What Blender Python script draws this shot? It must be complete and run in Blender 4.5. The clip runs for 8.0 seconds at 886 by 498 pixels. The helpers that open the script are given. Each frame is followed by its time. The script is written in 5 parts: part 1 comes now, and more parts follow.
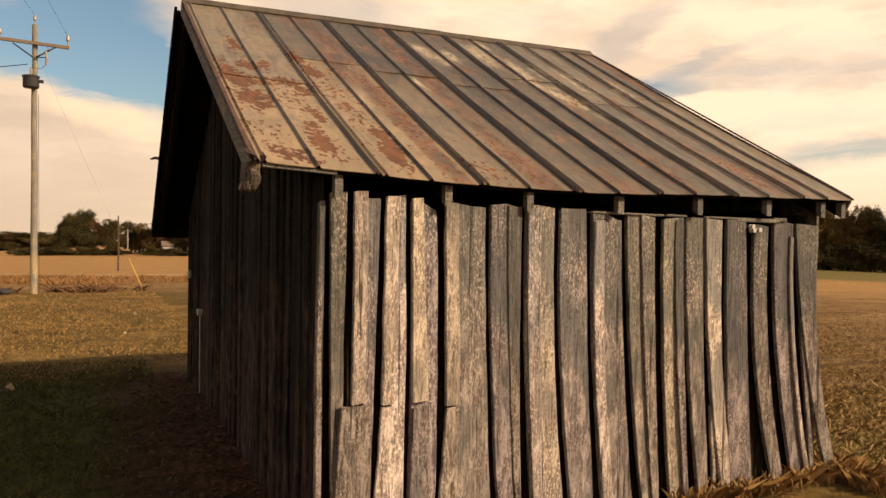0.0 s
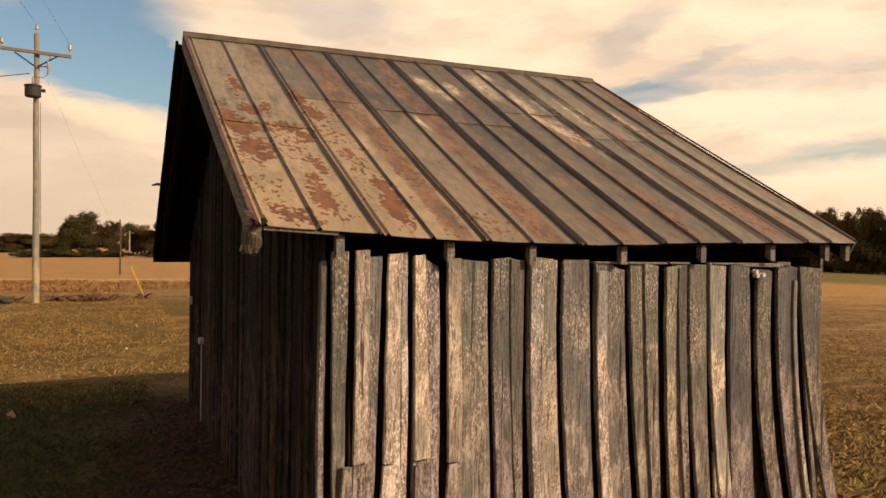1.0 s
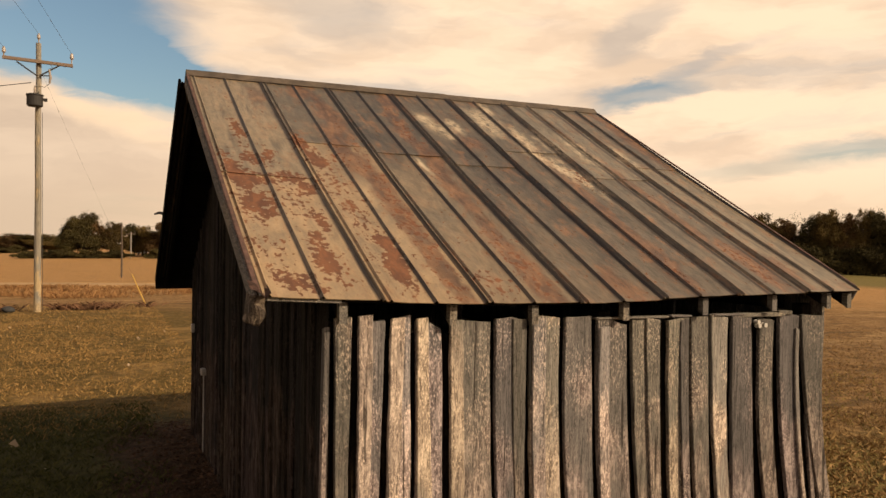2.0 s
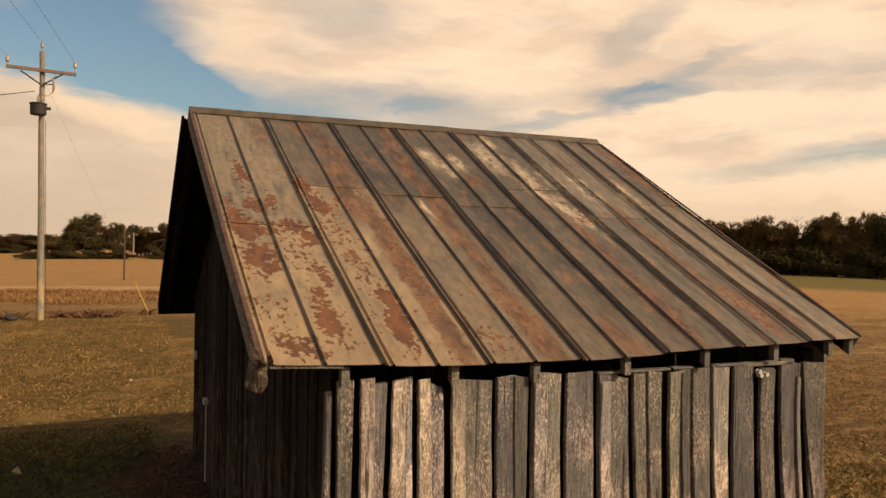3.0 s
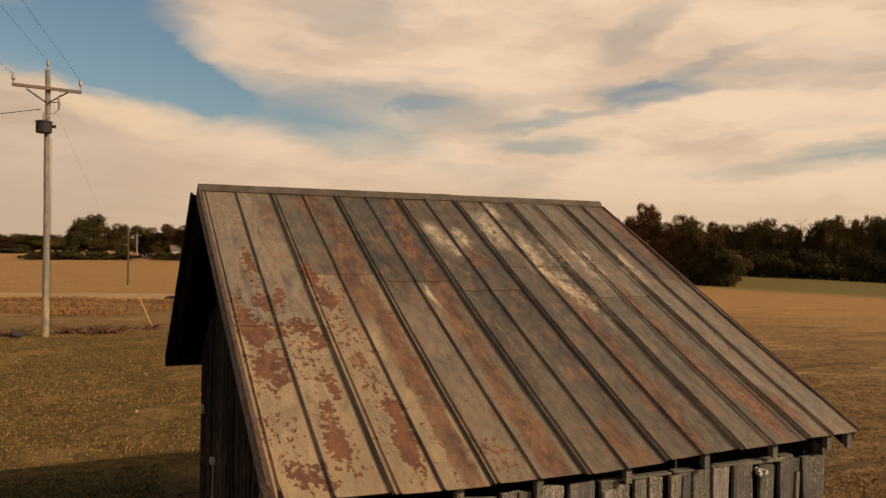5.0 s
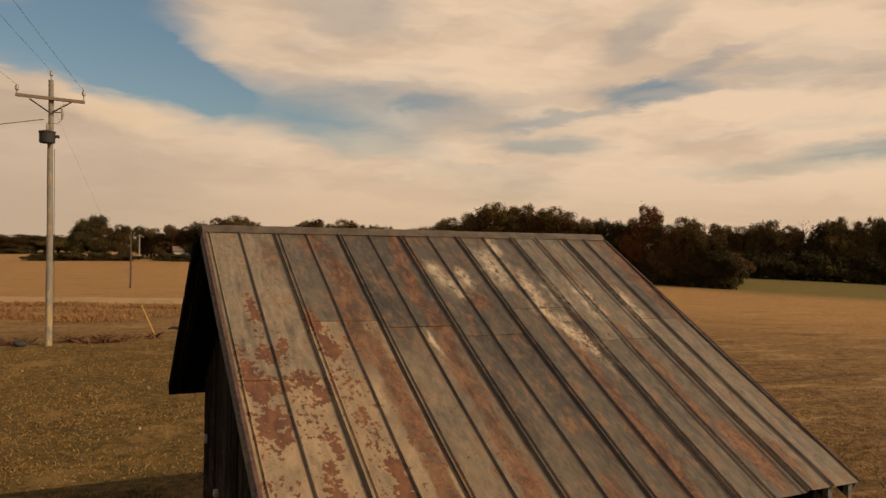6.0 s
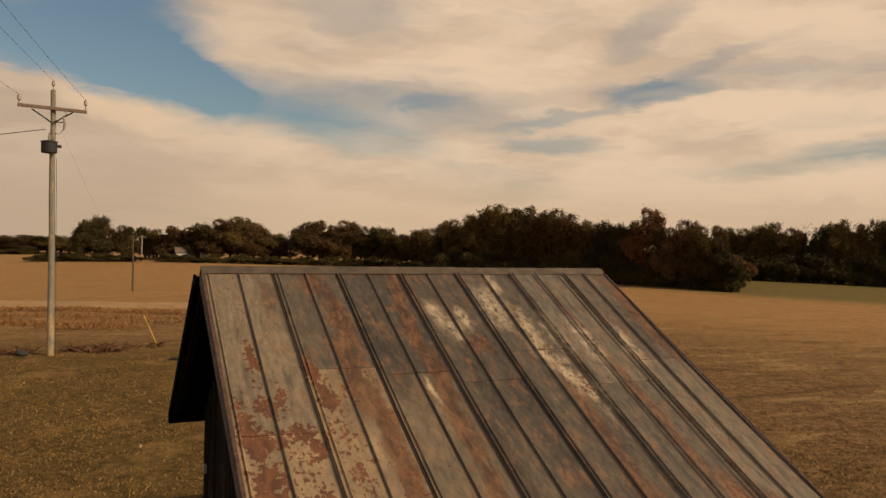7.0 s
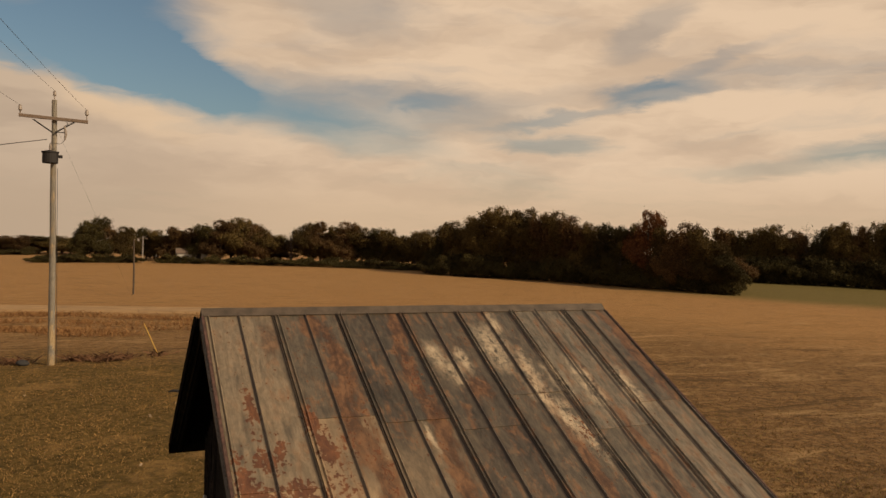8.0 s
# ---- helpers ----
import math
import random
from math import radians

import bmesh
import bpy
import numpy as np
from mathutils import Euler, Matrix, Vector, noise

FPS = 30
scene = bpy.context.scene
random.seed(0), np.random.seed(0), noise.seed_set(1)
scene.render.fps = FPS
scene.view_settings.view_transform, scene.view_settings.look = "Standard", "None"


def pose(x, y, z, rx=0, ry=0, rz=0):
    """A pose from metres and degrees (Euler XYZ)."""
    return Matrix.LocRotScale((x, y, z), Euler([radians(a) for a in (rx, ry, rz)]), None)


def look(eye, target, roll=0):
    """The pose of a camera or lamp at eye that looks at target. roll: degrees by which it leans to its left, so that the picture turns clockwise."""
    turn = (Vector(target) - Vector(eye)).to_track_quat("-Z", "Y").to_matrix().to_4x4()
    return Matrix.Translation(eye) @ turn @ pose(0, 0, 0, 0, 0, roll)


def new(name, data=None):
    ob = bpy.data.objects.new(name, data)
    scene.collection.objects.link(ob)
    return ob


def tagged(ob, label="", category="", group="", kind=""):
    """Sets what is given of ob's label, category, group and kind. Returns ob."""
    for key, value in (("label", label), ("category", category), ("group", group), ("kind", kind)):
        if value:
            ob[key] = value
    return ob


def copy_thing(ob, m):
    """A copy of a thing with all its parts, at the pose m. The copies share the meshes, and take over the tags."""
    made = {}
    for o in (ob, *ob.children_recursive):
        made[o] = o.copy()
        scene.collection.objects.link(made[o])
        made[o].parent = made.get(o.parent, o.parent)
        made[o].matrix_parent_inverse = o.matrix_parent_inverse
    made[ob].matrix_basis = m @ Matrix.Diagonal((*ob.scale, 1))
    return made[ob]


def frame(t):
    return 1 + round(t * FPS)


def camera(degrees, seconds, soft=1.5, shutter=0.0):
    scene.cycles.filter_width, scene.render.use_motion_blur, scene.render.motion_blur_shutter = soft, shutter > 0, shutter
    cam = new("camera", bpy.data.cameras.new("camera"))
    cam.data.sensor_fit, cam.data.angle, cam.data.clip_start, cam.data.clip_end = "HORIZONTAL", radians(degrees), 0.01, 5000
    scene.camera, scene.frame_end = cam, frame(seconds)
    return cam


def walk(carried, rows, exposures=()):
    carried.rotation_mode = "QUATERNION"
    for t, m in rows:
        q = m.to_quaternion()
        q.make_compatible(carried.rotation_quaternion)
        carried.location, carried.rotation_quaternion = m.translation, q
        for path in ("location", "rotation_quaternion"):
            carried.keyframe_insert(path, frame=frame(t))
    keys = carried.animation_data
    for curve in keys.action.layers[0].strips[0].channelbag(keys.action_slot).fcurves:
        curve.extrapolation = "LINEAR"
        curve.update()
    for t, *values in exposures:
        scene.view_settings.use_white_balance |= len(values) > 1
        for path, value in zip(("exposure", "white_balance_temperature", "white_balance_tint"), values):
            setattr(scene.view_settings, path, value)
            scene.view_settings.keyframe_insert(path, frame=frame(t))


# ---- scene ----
cam = camera(62.1, 8.0)
PATH = [
    (0, (0.011, 0.035, 1.696), (0.861, 1.845, 1.649), 1.0),
    (0.5, (0.022, 0.056, 1.823), (0.869, 1.867, 1.778), 1.0),
    (1, (0.016, 0.062, 1.98), (0.862, 1.874, 1.934), 1.0),
    (1.5, (0.007, 0.066, 2.143), (0.852, 1.878, 2.096), 1.0),
    (3, (-0.003, 0.066, 2.609), (0.835, 1.882, 2.562), 1.2),
    (3.5, (-0.018, 0.048, 2.77), (0.818, 1.864, 2.722), 1.3),
    (4, (-0.046, 0.022, 2.935), (0.788, 1.839, 2.885), 1.3),
    (4.5, (-0.053, 0.018, 3.096), (0.78, 1.836, 3.045), 1.3),
    (6, (-0.081, 0.003, 3.619), (0.745, 1.823, 3.566), 1.4),
    (6.5, (-0.069, 0.013, 3.795), (0.754, 1.834, 3.741), 1.4),
    (7, (-0.059, 0.008, 3.975), (0.762, 1.831, 3.921), 1.5),
    (7.5, (-0.063, -0.002, 4.156), (0.757, 1.821, 4.102), 1.6),
    (8, (-0.059, 0.018, 4.344), (0.76, 1.842, 4.289), 1.6),
]
EXPOSURES = [(0, 0.42), (1.5, 0.34), (3.0, 0.18), (3.5, 0.11), (4.5, -0.05), (6.5, -0.25), (8, -0.30)]
walk(cam, [(t, look(eye, target, roll)) for t, eye, target, roll in PATH], EXPOSURES)

# ---- light ----
SUN_WAY = Vector((-0.9, 1.0, -0.77)).normalized()
sun_data = bpy.data.lights.new("sun", "SUN")
sun_data.energy, sun_data.angle, sun_data.color = 4.6, radians(0.6), (1.0, 0.76, 0.49)
sun = new("sun", sun_data)
sun.matrix_world = look((0, 0, 60), Vector((0, 0, 60)) + SUN_WAY)


class Nodes:
    """Small helper that adds nodes to a tree."""

    def __init__(self, tree):
        self.tree = tree
        tree.nodes.clear()

    def add(self, kind, **values):
        node = self.tree.nodes.new(kind)
        for key, value in values.items():
            setattr(node, key, value)
        return node

    def put(self, socket, value):
        if isinstance(value, bpy.types.NodeSocket):
            self.tree.links.new(value, socket)
        else:
            socket.default_value = value

    def math(self, op, a, b=0.0, c=0.0, clamp=False):
        node = self.add("ShaderNodeMath", operation=op, use_clamp=clamp)
        for socket, value in zip(node.inputs, (a, b, c)):
            self.put(socket, value)
        return node.outputs[0]

    def vec(self, op, a, b=(0, 0, 0)):
        node = self.add("ShaderNodeVectorMath", operation=op)
        self.put(node.inputs[0], a)
        self.put(node.inputs[1], b)
        return node.outputs["Value" if op in ("LENGTH", "DISTANCE", "DOT_PRODUCT") else "Vector"]

    def noise(self, vector, scale, detail=4.0, rough=0.55, distortion=0.0, colour=False):
        node = self.add("ShaderNodeTexNoise")
        self.put(node.inputs["Vector"], vector)
        for key, value in (("Scale", scale), ("Detail", detail), ("Roughness", rough), ("Distortion", distortion)):
            self.put(node.inputs[key], value)
        return node.outputs["Color" if colour else "Fac"]

    def ramp(self, value, low, high, to_low=0.0, to_high=1.0, smooth=True):
        node = self.add("ShaderNodeMapRange", interpolation_type="SMOOTHSTEP" if smooth else "LINEAR")
        for socket, v in zip(node.inputs, (value, low, high, to_low, to_high)):
            self.put(socket, v)
        return node.outputs[0]

    def mix(self, fac, a, b, blend="MIX"):
        node = self.add("ShaderNodeMix", data_type="RGBA", blend_type=blend)
        self.put(node.inputs[0], fac)
        self.put(node.inputs[6], a)
        self.put(node.inputs[7], b)
        return node.outputs[2]

    def mapping(self, vector, scale=(1, 1, 1), rotation=(0, 0, 0), location=(0, 0, 0)):
        node = self.add("ShaderNodeMapping")
        self.put(node.inputs["Vector"], vector)
        node.inputs["Scale"].default_value = scale
        node.inputs["Rotation"].default_value = rotation
        node.inputs["Location"].default_value = location
        return node.outputs[0]

    def xyz(self, vector):
        node = self.add("ShaderNodeSeparateXYZ")
        self.put(node.inputs[0], vector)
        return node.outputs

    def combine(self, x, y, z):
        node = self.add("ShaderNodeCombineXYZ")
        for socket, value in zip(node.inputs, (x, y, z)):
            self.put(socket, value)
        return node.outputs[0]


def rgb(r, g, b):
    return (r, g, b, 1.0)


def make_sky():
    world = bpy.data.worlds.new("sky")
    scene.world = world
    world.use_nodes = True
    n = Nodes(world.node_tree)
    sky = n.add("ShaderNodeTexSky", sky_type="NISHITA", sun_disc=False)
    sky.sun_elevation = math.asin(-SUN_WAY.z)
    sky.sun_rotation = math.atan2(-SUN_WAY.x, -SUN_WAY.y)
    sky.air_density, sky.dust_density, sky.ozone_density = 1.0, 1.5, 1.5
    way = n.add("ShaderNodeTexCoord").outputs["Generated"]
    turned = n.mapping(way, rotation=(0, 0, radians(24.2)))
    x, y, z = n.xyz(turned)
    azimuth = n.math("ARCTAN2", x, y)
    height = n.math("ARCSINE", z)
    flat = n.combine(azimuth, height, 0.0)
    # wind-drawn edges at two scales
    drift = n.noise(n.mapping(flat, scale=(3.0, 7.0, 1.0)), 1.8, 3.0, 0.5, colour=True)
    drift = n.vec("MULTIPLY", n.vec("SUBTRACT", drift, (0.5, 0.5, 0.5)), (0.085, 0.040, 0.0))
    wisp = n.noise(n.mapping(flat, scale=(5.0, 16.0, 1.0), rotation=(0, 0, radians(-6))), 3.2, 5.0, 0.6, 0.6, colour=True)
    wisp = n.vec("MULTIPLY", n.vec("SUBTRACT", wisp, (0.5, 0.5, 0.5)), (0.060, 0.026, 0.0))
    bent = n.vec("ADD", n.vec("ADD", flat, drift), wisp)

    def bank(a, e, ra, re, turn=0.0, edge=1.0):
        p = n.mapping(n.vec("SUBTRACT", bent, (a, e, 0)), rotation=(0, 0, radians(turn)))
        r = n.vec("LENGTH", n.vec("MULTIPLY", p, (1 / ra, 1 / re, 0)))
        return n.ramp(r, 1.0 + edge * 0.5, 1.0 - edge * 0.5)

    base = n.noise(n.mapping(bent, scale=(1.6, 8.5, 1.0), location=(0.4, 0.2, 0), rotation=(0, 0, radians(-4))), 1.9, 5.0, 0.55, 0.4)
    cover = n.ramp(base, 0.22, 0.50, 0.66, 1.0)
    # blue gaps between the clouds: bearing, height, half sizes, turn, softness, depth
    gaps = [(-0.490, 0.255, 0.165, 0.090, 6, 0.8, 1.0), (-0.385, 0.196, 0.120, 0.040, 20, 0.9, 0.90), (-0.270, 0.160, 0.120, 0.034, 12, 1.5, 0.48),
            (-0.110, 0.165, 0.210, 0.030, 3, 1.3, 0.44), (-0.120, 0.122, 0.120, 0.024, 6, 1.3, 0.46), (-0.035, 0.165, 0.055, 0.009, -6, 1.0, 0.22),
            (0.275, 0.187, 0.062, 0.015, -6, 0.9, 0.62), (0.165, 0.155, 0.105, 0.008, -10, 1.1, 0.42), (0.135, 0.116, 0.070, 0.012, 4, 1.0, 0.55),
            (0.525, 0.106, 0.070, 0.014, -4, 1.0, 0.55), (0.430, 0.085, 0.120, 0.010, -3, 1.2, 0.34), (0.330, 0.215, 0.090, 0.008, -18, 1.2, 0.25)]
    for a, e, ra, re, turn, edge, much in gaps:
        cover = n.math("SUBTRACT", cover, n.math("MULTIPLY", bank(a, e, ra, re, turn, edge), much), clamp=True)
    heap = n.math("MAXIMUM", bank(-0.530, 0.112, 0.200, 0.066, 6, 0.30), bank(-0.290, 0.078, 0.105, 0.040, 6, 0.45))
    cover = n.math("MAXIMUM", cover, heap)
    cover = n.math("MAXIMUM", cover, bank(-0.600, 0.285, 0.080, 0.045, 0, 0.9))
    cover = n.math("MAXIMUM", cover, n.ramp(height, 0.10, 0.03, 0.0, 0.94))
    cover = n.math("MULTIPLY", cover, n.ramp(height, 0.42, 0.85, 1.0, 0.12))
    shade = n.noise(n.mapping(bent, scale=(2.0, 8.0, 1.0), location=(3, 1, 0)), 2.4, 4.0, 0.55)
    grey = n.math("MAXIMUM", bank(0.265, 0.262, 0.058, 0.022, -25, 1.0), bank(-0.135, 0.285, 0.085, 0.030, 8, 1.2))
    grey = n.math("MAXIMUM", grey, n.math("MULTIPLY", bank(0.10, 0.178, 0.26, 0.012, -5, 1.4), 0.45))
    lit = n.mix(n.ramp(shade, 0.32, 0.62), rgb(0.74, 0.535, 0.368), rgb(0.95, 0.695, 0.472))
    lit = n.mix(n.math("MULTIPLY", grey, 0.55), lit, rgb(0.40, 0.355, 0.315))
    lit = n.mix(n.ramp(height, 0.10, 0.0), lit, rgb(0.78, 0.555, 0.360))
    lit = n.mix(n.ramp(azimuth, -0.10, -0.55, 0.0, 0.46), lit, rgb(0.42, 0.325, 0.245))
    lit = n.mix(n.math("MULTIPLY", bank(-0.400, 0.135, 0.075, 0.022, 18, 1.2), 0.6), lit, rgb(0.98, 0.69, 0.43))
    clear = n.mix(1.0, sky.outputs[0], rgb(0.086, 0.086, 0.076), "MULTIPLY")
    back = n.add("ShaderNodeBackground")
    n.put(back.inputs[0], n.mix(cover, clear, lit))
    back.inputs[1].default_value = 1.0
    n.put(n.add("ShaderNodeOutputWorld").inputs[0], back.outputs[0])


make_sky()


# ---- materials ----
def material(name):
    mat = bpy.data.materials.new(name)
    mat.use_nodes = True
    n = Nodes(mat.node_tree)
    shader = n.add("ShaderNodeBsdfPrincipled")
    n.put(n.add("ShaderNodeOutputMaterial").inputs[0], shader.outputs[0])
    return mat, n, shader


def bump(n, shader, height, strength, distance):
    node = n.add("ShaderNodeBump")
    node.inputs["Strength"].default_value = strength
    node.inputs["Distance"].default_value = distance
    n.put(node.inputs["Height"], height)
    n.put(shader.inputs["Normal"], node.outputs[0])


def wood_material(name, dark, middle, pale, flecks=0.5, along=(1, 1, 0.045), shine=0.2):
    """Weathered boards: grain along one axis, grey and tan stretches, a flaking pale skin, pits and checks."""
    mat, n, shader = material(name)
    info = n.add("ShaderNodeObjectInfo").outputs["Random"]
    place = n.vec("ADD", n.add("ShaderNodeTexCoord").outputs["Object"], n.combine(n.math("MULTIPLY", info, 37.0), n.math("MULTIPLY", info, 19.0), n.math("MULTIPLY", info, 53.0)))
    short = tuple(min(1.0, a * 5.5) for a in along)
    grain = n.noise(n.mapping(place, scale=along), 110.0, 7.0, 0.68, 0.7)
    streak = n.noise(n.mapping(place, scale=short), 22.0, 6.0, 0.62, 0.9)
    blotch = n.noise(n.mapping(place, scale=tuple(min(1.0, a * 11) for a in along)), 3.6, 4.0, 0.6)
    speck = n.noise(n.mapping(place, scale=tuple(min(1.0, a * 9) for a in along)), 120.0, 6.0, 0.72, 0.4)
    colour = n.mix(n.ramp(grain, 0.32, 0.62), rgb(*dark), rgb(*middle))
    colour = n.mix(n.ramp(streak, 0.44, 0.66, 0.0, 0.8), colour, rgb(*pale))
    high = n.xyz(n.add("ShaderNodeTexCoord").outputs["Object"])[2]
    # grey blotches, darker than the wood, strongest in the upper halves of long boards
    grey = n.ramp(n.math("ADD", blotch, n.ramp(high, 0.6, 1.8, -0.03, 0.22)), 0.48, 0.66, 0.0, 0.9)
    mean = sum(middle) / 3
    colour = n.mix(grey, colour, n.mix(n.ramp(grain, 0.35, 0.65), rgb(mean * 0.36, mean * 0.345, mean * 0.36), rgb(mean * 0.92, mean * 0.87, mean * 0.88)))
    skin = n.math("MULTIPLY", n.math("MULTIPLY", n.ramp(speck, 0.53, 0.60), n.ramp(blotch, 0.60, 0.40, 0.05, 1.0)), flecks)
    colour = n.mix(skin, colour, rgb(pale[0] * 1.35, pale[1] * 1.33, pale[2] * 1.28))
    pits = n.math("MULTIPLY", n.ramp(speck, 0.45, 0.38), 0.6)
    colour = n.mix(pits, colour, rgb(dark[0] * 0.5, dark[1] * 0.5, dark[2] * 0.5))
    checks = n.ramp(n.noise(n.mapping(place, scale=tuple(a * (0.5 if a < 1 else 1) for a in along)), 42.0, 3.0, 0.5, 0.3), 0.36, 0.31, 0.0, 0.8)
    colour = n.mix(checks, colour, rgb(dark[0] * 0.4, dark[1] * 0.4, dark[2] * 0.4))
    tint = n.ramp(info, 0.0, 1.0, 0.84, 1.30, smooth=False)
    warm = n.ramp(n.math("FRACT", n.math("MULTIPLY", info, 7.3)), 0, 1, 0.86, 1.02, smooth=False)
    colour = n.mix(1.0, colour, n.combine(tint, tint, n.math("MULTIPLY", tint, warm)), "MULTIPLY")
    n.put(shader.inputs["Base Color"], colour)
    shader.inputs["Roughness"].default_value = 0.88
    shader.inputs["Specular IOR Level"].default_value = shine
    relief = n.math("ADD", n.math("MULTIPLY", grain, 0.7), n.math("MULTIPLY", speck, 0.7))
    bump(n, shader, n.math("SUBTRACT", relief, n.math("MULTIPLY", checks, 0.6)), 0.75, 0.007)
    return mat


def roof_material():
    """Old crimped steel. Each sheet's own colour says how tan, how sooty and how silvery it has weathered; rust, brown film,
    grime and scoured patches lie on it in places of their own."""
    mat, n, shader = material("rusted_roof_steel")
    where = n.add("ShaderNodeNewGeometry").outputs["Position"]
    own = n.add("ShaderNodeObjectInfo")
    info = own.outputs["Random"]
    tan, sooty, silver = n.xyz(own.outputs["Color"])
    x, y, z = n.xyz(where)
    place = n.vec("ADD", where, n.combine(0.0, n.math("MULTIPLY", info, 3.0), 0.0))
    across = n.math("DIVIDE", n.math("SUBTRACT", x, 0.645), 0.2854)
    run = n.noise(n.mapping(place, scale=(9.0, 0.60, 0.60)), 2.4, 7.0, 0.64, 0.5)
    flake = n.noise(n.mapping(where, scale=(1.0, 0.75, 0.75)), 30.0, 5.0, 0.62, 0.1)
    mott = n.noise(n.mapping(place, scale=(1.0, 0.6, 0.6)), 9.0, 8.0, 0.70, 0.6)
    broad = n.noise(n.mapping(place, scale=(1.5, 0.8, 0.8)), 2.6, 5.0, 0.6, 0.5)
    fine = n.noise(place, 130.0, 3.0, 0.7)
    shift = n.vec("MULTIPLY", n.vec("SUBTRACT", n.noise(where, 7.0, 4.0, 0.6, colour=True), (0.5, 0.5, 0.5)), (0.13, 0.30, 0.0))
    bent = n.vec("ADD", where, shift)

    def patches(rows, soft=1.0):
        total = None
        for px, py, rx, ry in rows:
            r = n.vec("LENGTH", n.vec("MULTIPLY", n.vec("SUBTRACT", bent, (px, py, 0)), (1 / rx, 1 / ry, 0)))
            one = n.ramp(r, 1.0 + soft, 0.25)
            total = one if total is None else n.math("MAXIMUM", total, one)
        return total

    # zinc: dull slate grey to silver
    zinc = n.mix(n.ramp(run, 0.34, 0.64), rgb(0.052, 0.048, 0.038), rgb(0.128, 0.112, 0.083))
    zinc = n.mix(n.ramp(mott, 0.42, 0.66, 0.0, 0.5), zinc, rgb(0.170, 0.145, 0.104))
    zinc = n.mix(n.math("MULTIPLY", silver, n.ramp(run, 0.34, 0.62, 0.25, 1.0)), zinc, rgb(0.300, 0.262, 0.190))
    # chalky tan weathering
    chalk = n.mix(n.ramp(mott, 0.36, 0.64), rgb(0.310, 0.215, 0.122), rgb(0.45, 0.325, 0.190))
    colour = n.mix(n.math("MULTIPLY", tan, n.ramp(n.math("ADD", broad, n.math("MULTIPLY", run, 0.6)), 0.60, 0.92, 0.45, 1.0)), zinc, chalk)
    # pale wash over the eave's end
    low = n.math("MULTIPLY", n.ramp(n.math("ADD", y, n.math("MULTIPLY", mott, 1.0)), 4.7, 3.9, 0.0, 0.45), n.ramp(x, 3.2, 1.4, 0.25, 1.0))
    colour = n.mix(n.math("MULTIPLY", low, 0.7), colour, rgb(0.30, 0.205, 0.112))
    # grime
    soot = patches([(1.87, 5.57, 0.13, 0.36), (1.93, 5.21, 0.11, 0.30), (1.58, 5.35, 0.07, 0.16), (1.62, 6.16, 0.08, 0.22), (2.24, 5.91, 0.07, 0.22), (2.17, 5.30, 0.08, 0.20), (2.58, 4.99, 0.12, 0.55), (2.66, 5.35, 0.10, 0.35),
                    (2.83, 4.91, 0.12, 0.50), (2.43, 4.45, 0.11, 0.55), (2.87, 5.36, 0.12, 0.40), (2.93, 4.83, 0.12, 0.45), (2.86, 4.30, 0.12, 0.50), (2.88, 3.91, 0.08, 0.30), (3.55, 5.10, 0.06, 0.30), (4.45, 5.50, 0.06, 0.40)])
    soot = n.math("MAXIMUM", soot, sooty)
    soot = n.math("MULTIPLY", soot, n.ramp(n.math("ADD", n.math("MULTIPLY", run, 0.45), n.math("MULTIPLY", mott, 0.55)), 0.33, 0.52))
    colour = n.mix(n.math("MULTIPLY", soot, 0.93), colour, n.mix(n.ramp(mott, 0.38, 0.64), rgb(0.022, 0.020, 0.016), rgb(0.080, 0.066, 0.048)))
    # brown film in runs
    film = patches([(1.65, 5.74, 0.07, 0.42), (1.58, 5.20, 0.07, 0.30), (1.67, 4.75, 0.06, 0.45), (1.69, 4.25, 0.06, 0.45), (1.69, 3.72, 0.05, 0.35), (1.53, 6.30, 0.07, 0.14), (1.13, 6.15, 0.06, 0.20), (2.32, 6.24, 0.08, 0.18),
                    (2.22, 5.68, 0.06, 0.40), (2.26, 5.15, 0.06, 0.30), (2.22, 4.65, 0.06, 0.40), (2.22, 3.95, 0.06, 0.45), (2.22, 3.52, 0.07, 0.18), (2.75, 5.45, 0.09, 0.10), (3.31, 5.26, 0.04, 0.45), (3.30, 4.40, 0.04, 0.55),
                    (3.26, 3.80, 0.08, 0.35), (2.76, 3.55, 0.06, 0.16), (3.98, 3.70, 0.08, 0.28), (3.88, 4.55, 0.03, 0.60), (3.86, 5.50, 0.03, 0.40), (4.56, 5.75, 0.05, 0.50), (3.20, 6.34, 0.06, 0.10), (4.22, 3.62, 0.05, 0.18)], 0.9)
    film = n.math("ADD", n.math("MULTIPLY", film, 0.20), n.math("ADD", n.math("MULTIPLY", run, 0.42), n.math("MULTIPLY", mott, 0.58)))
    film = n.math("MULTIPLY", n.ramp(film, 0.48, 0.64), n.ramp(x, 0.9, 1.5, 0.55, 0.92))
    colour = n.mix(film, colour, n.mix(n.ramp(mott, 0.38, 0.62), rgb(0.070, 0.033, 0.015), rgb(0.185, 0.092, 0.041)))
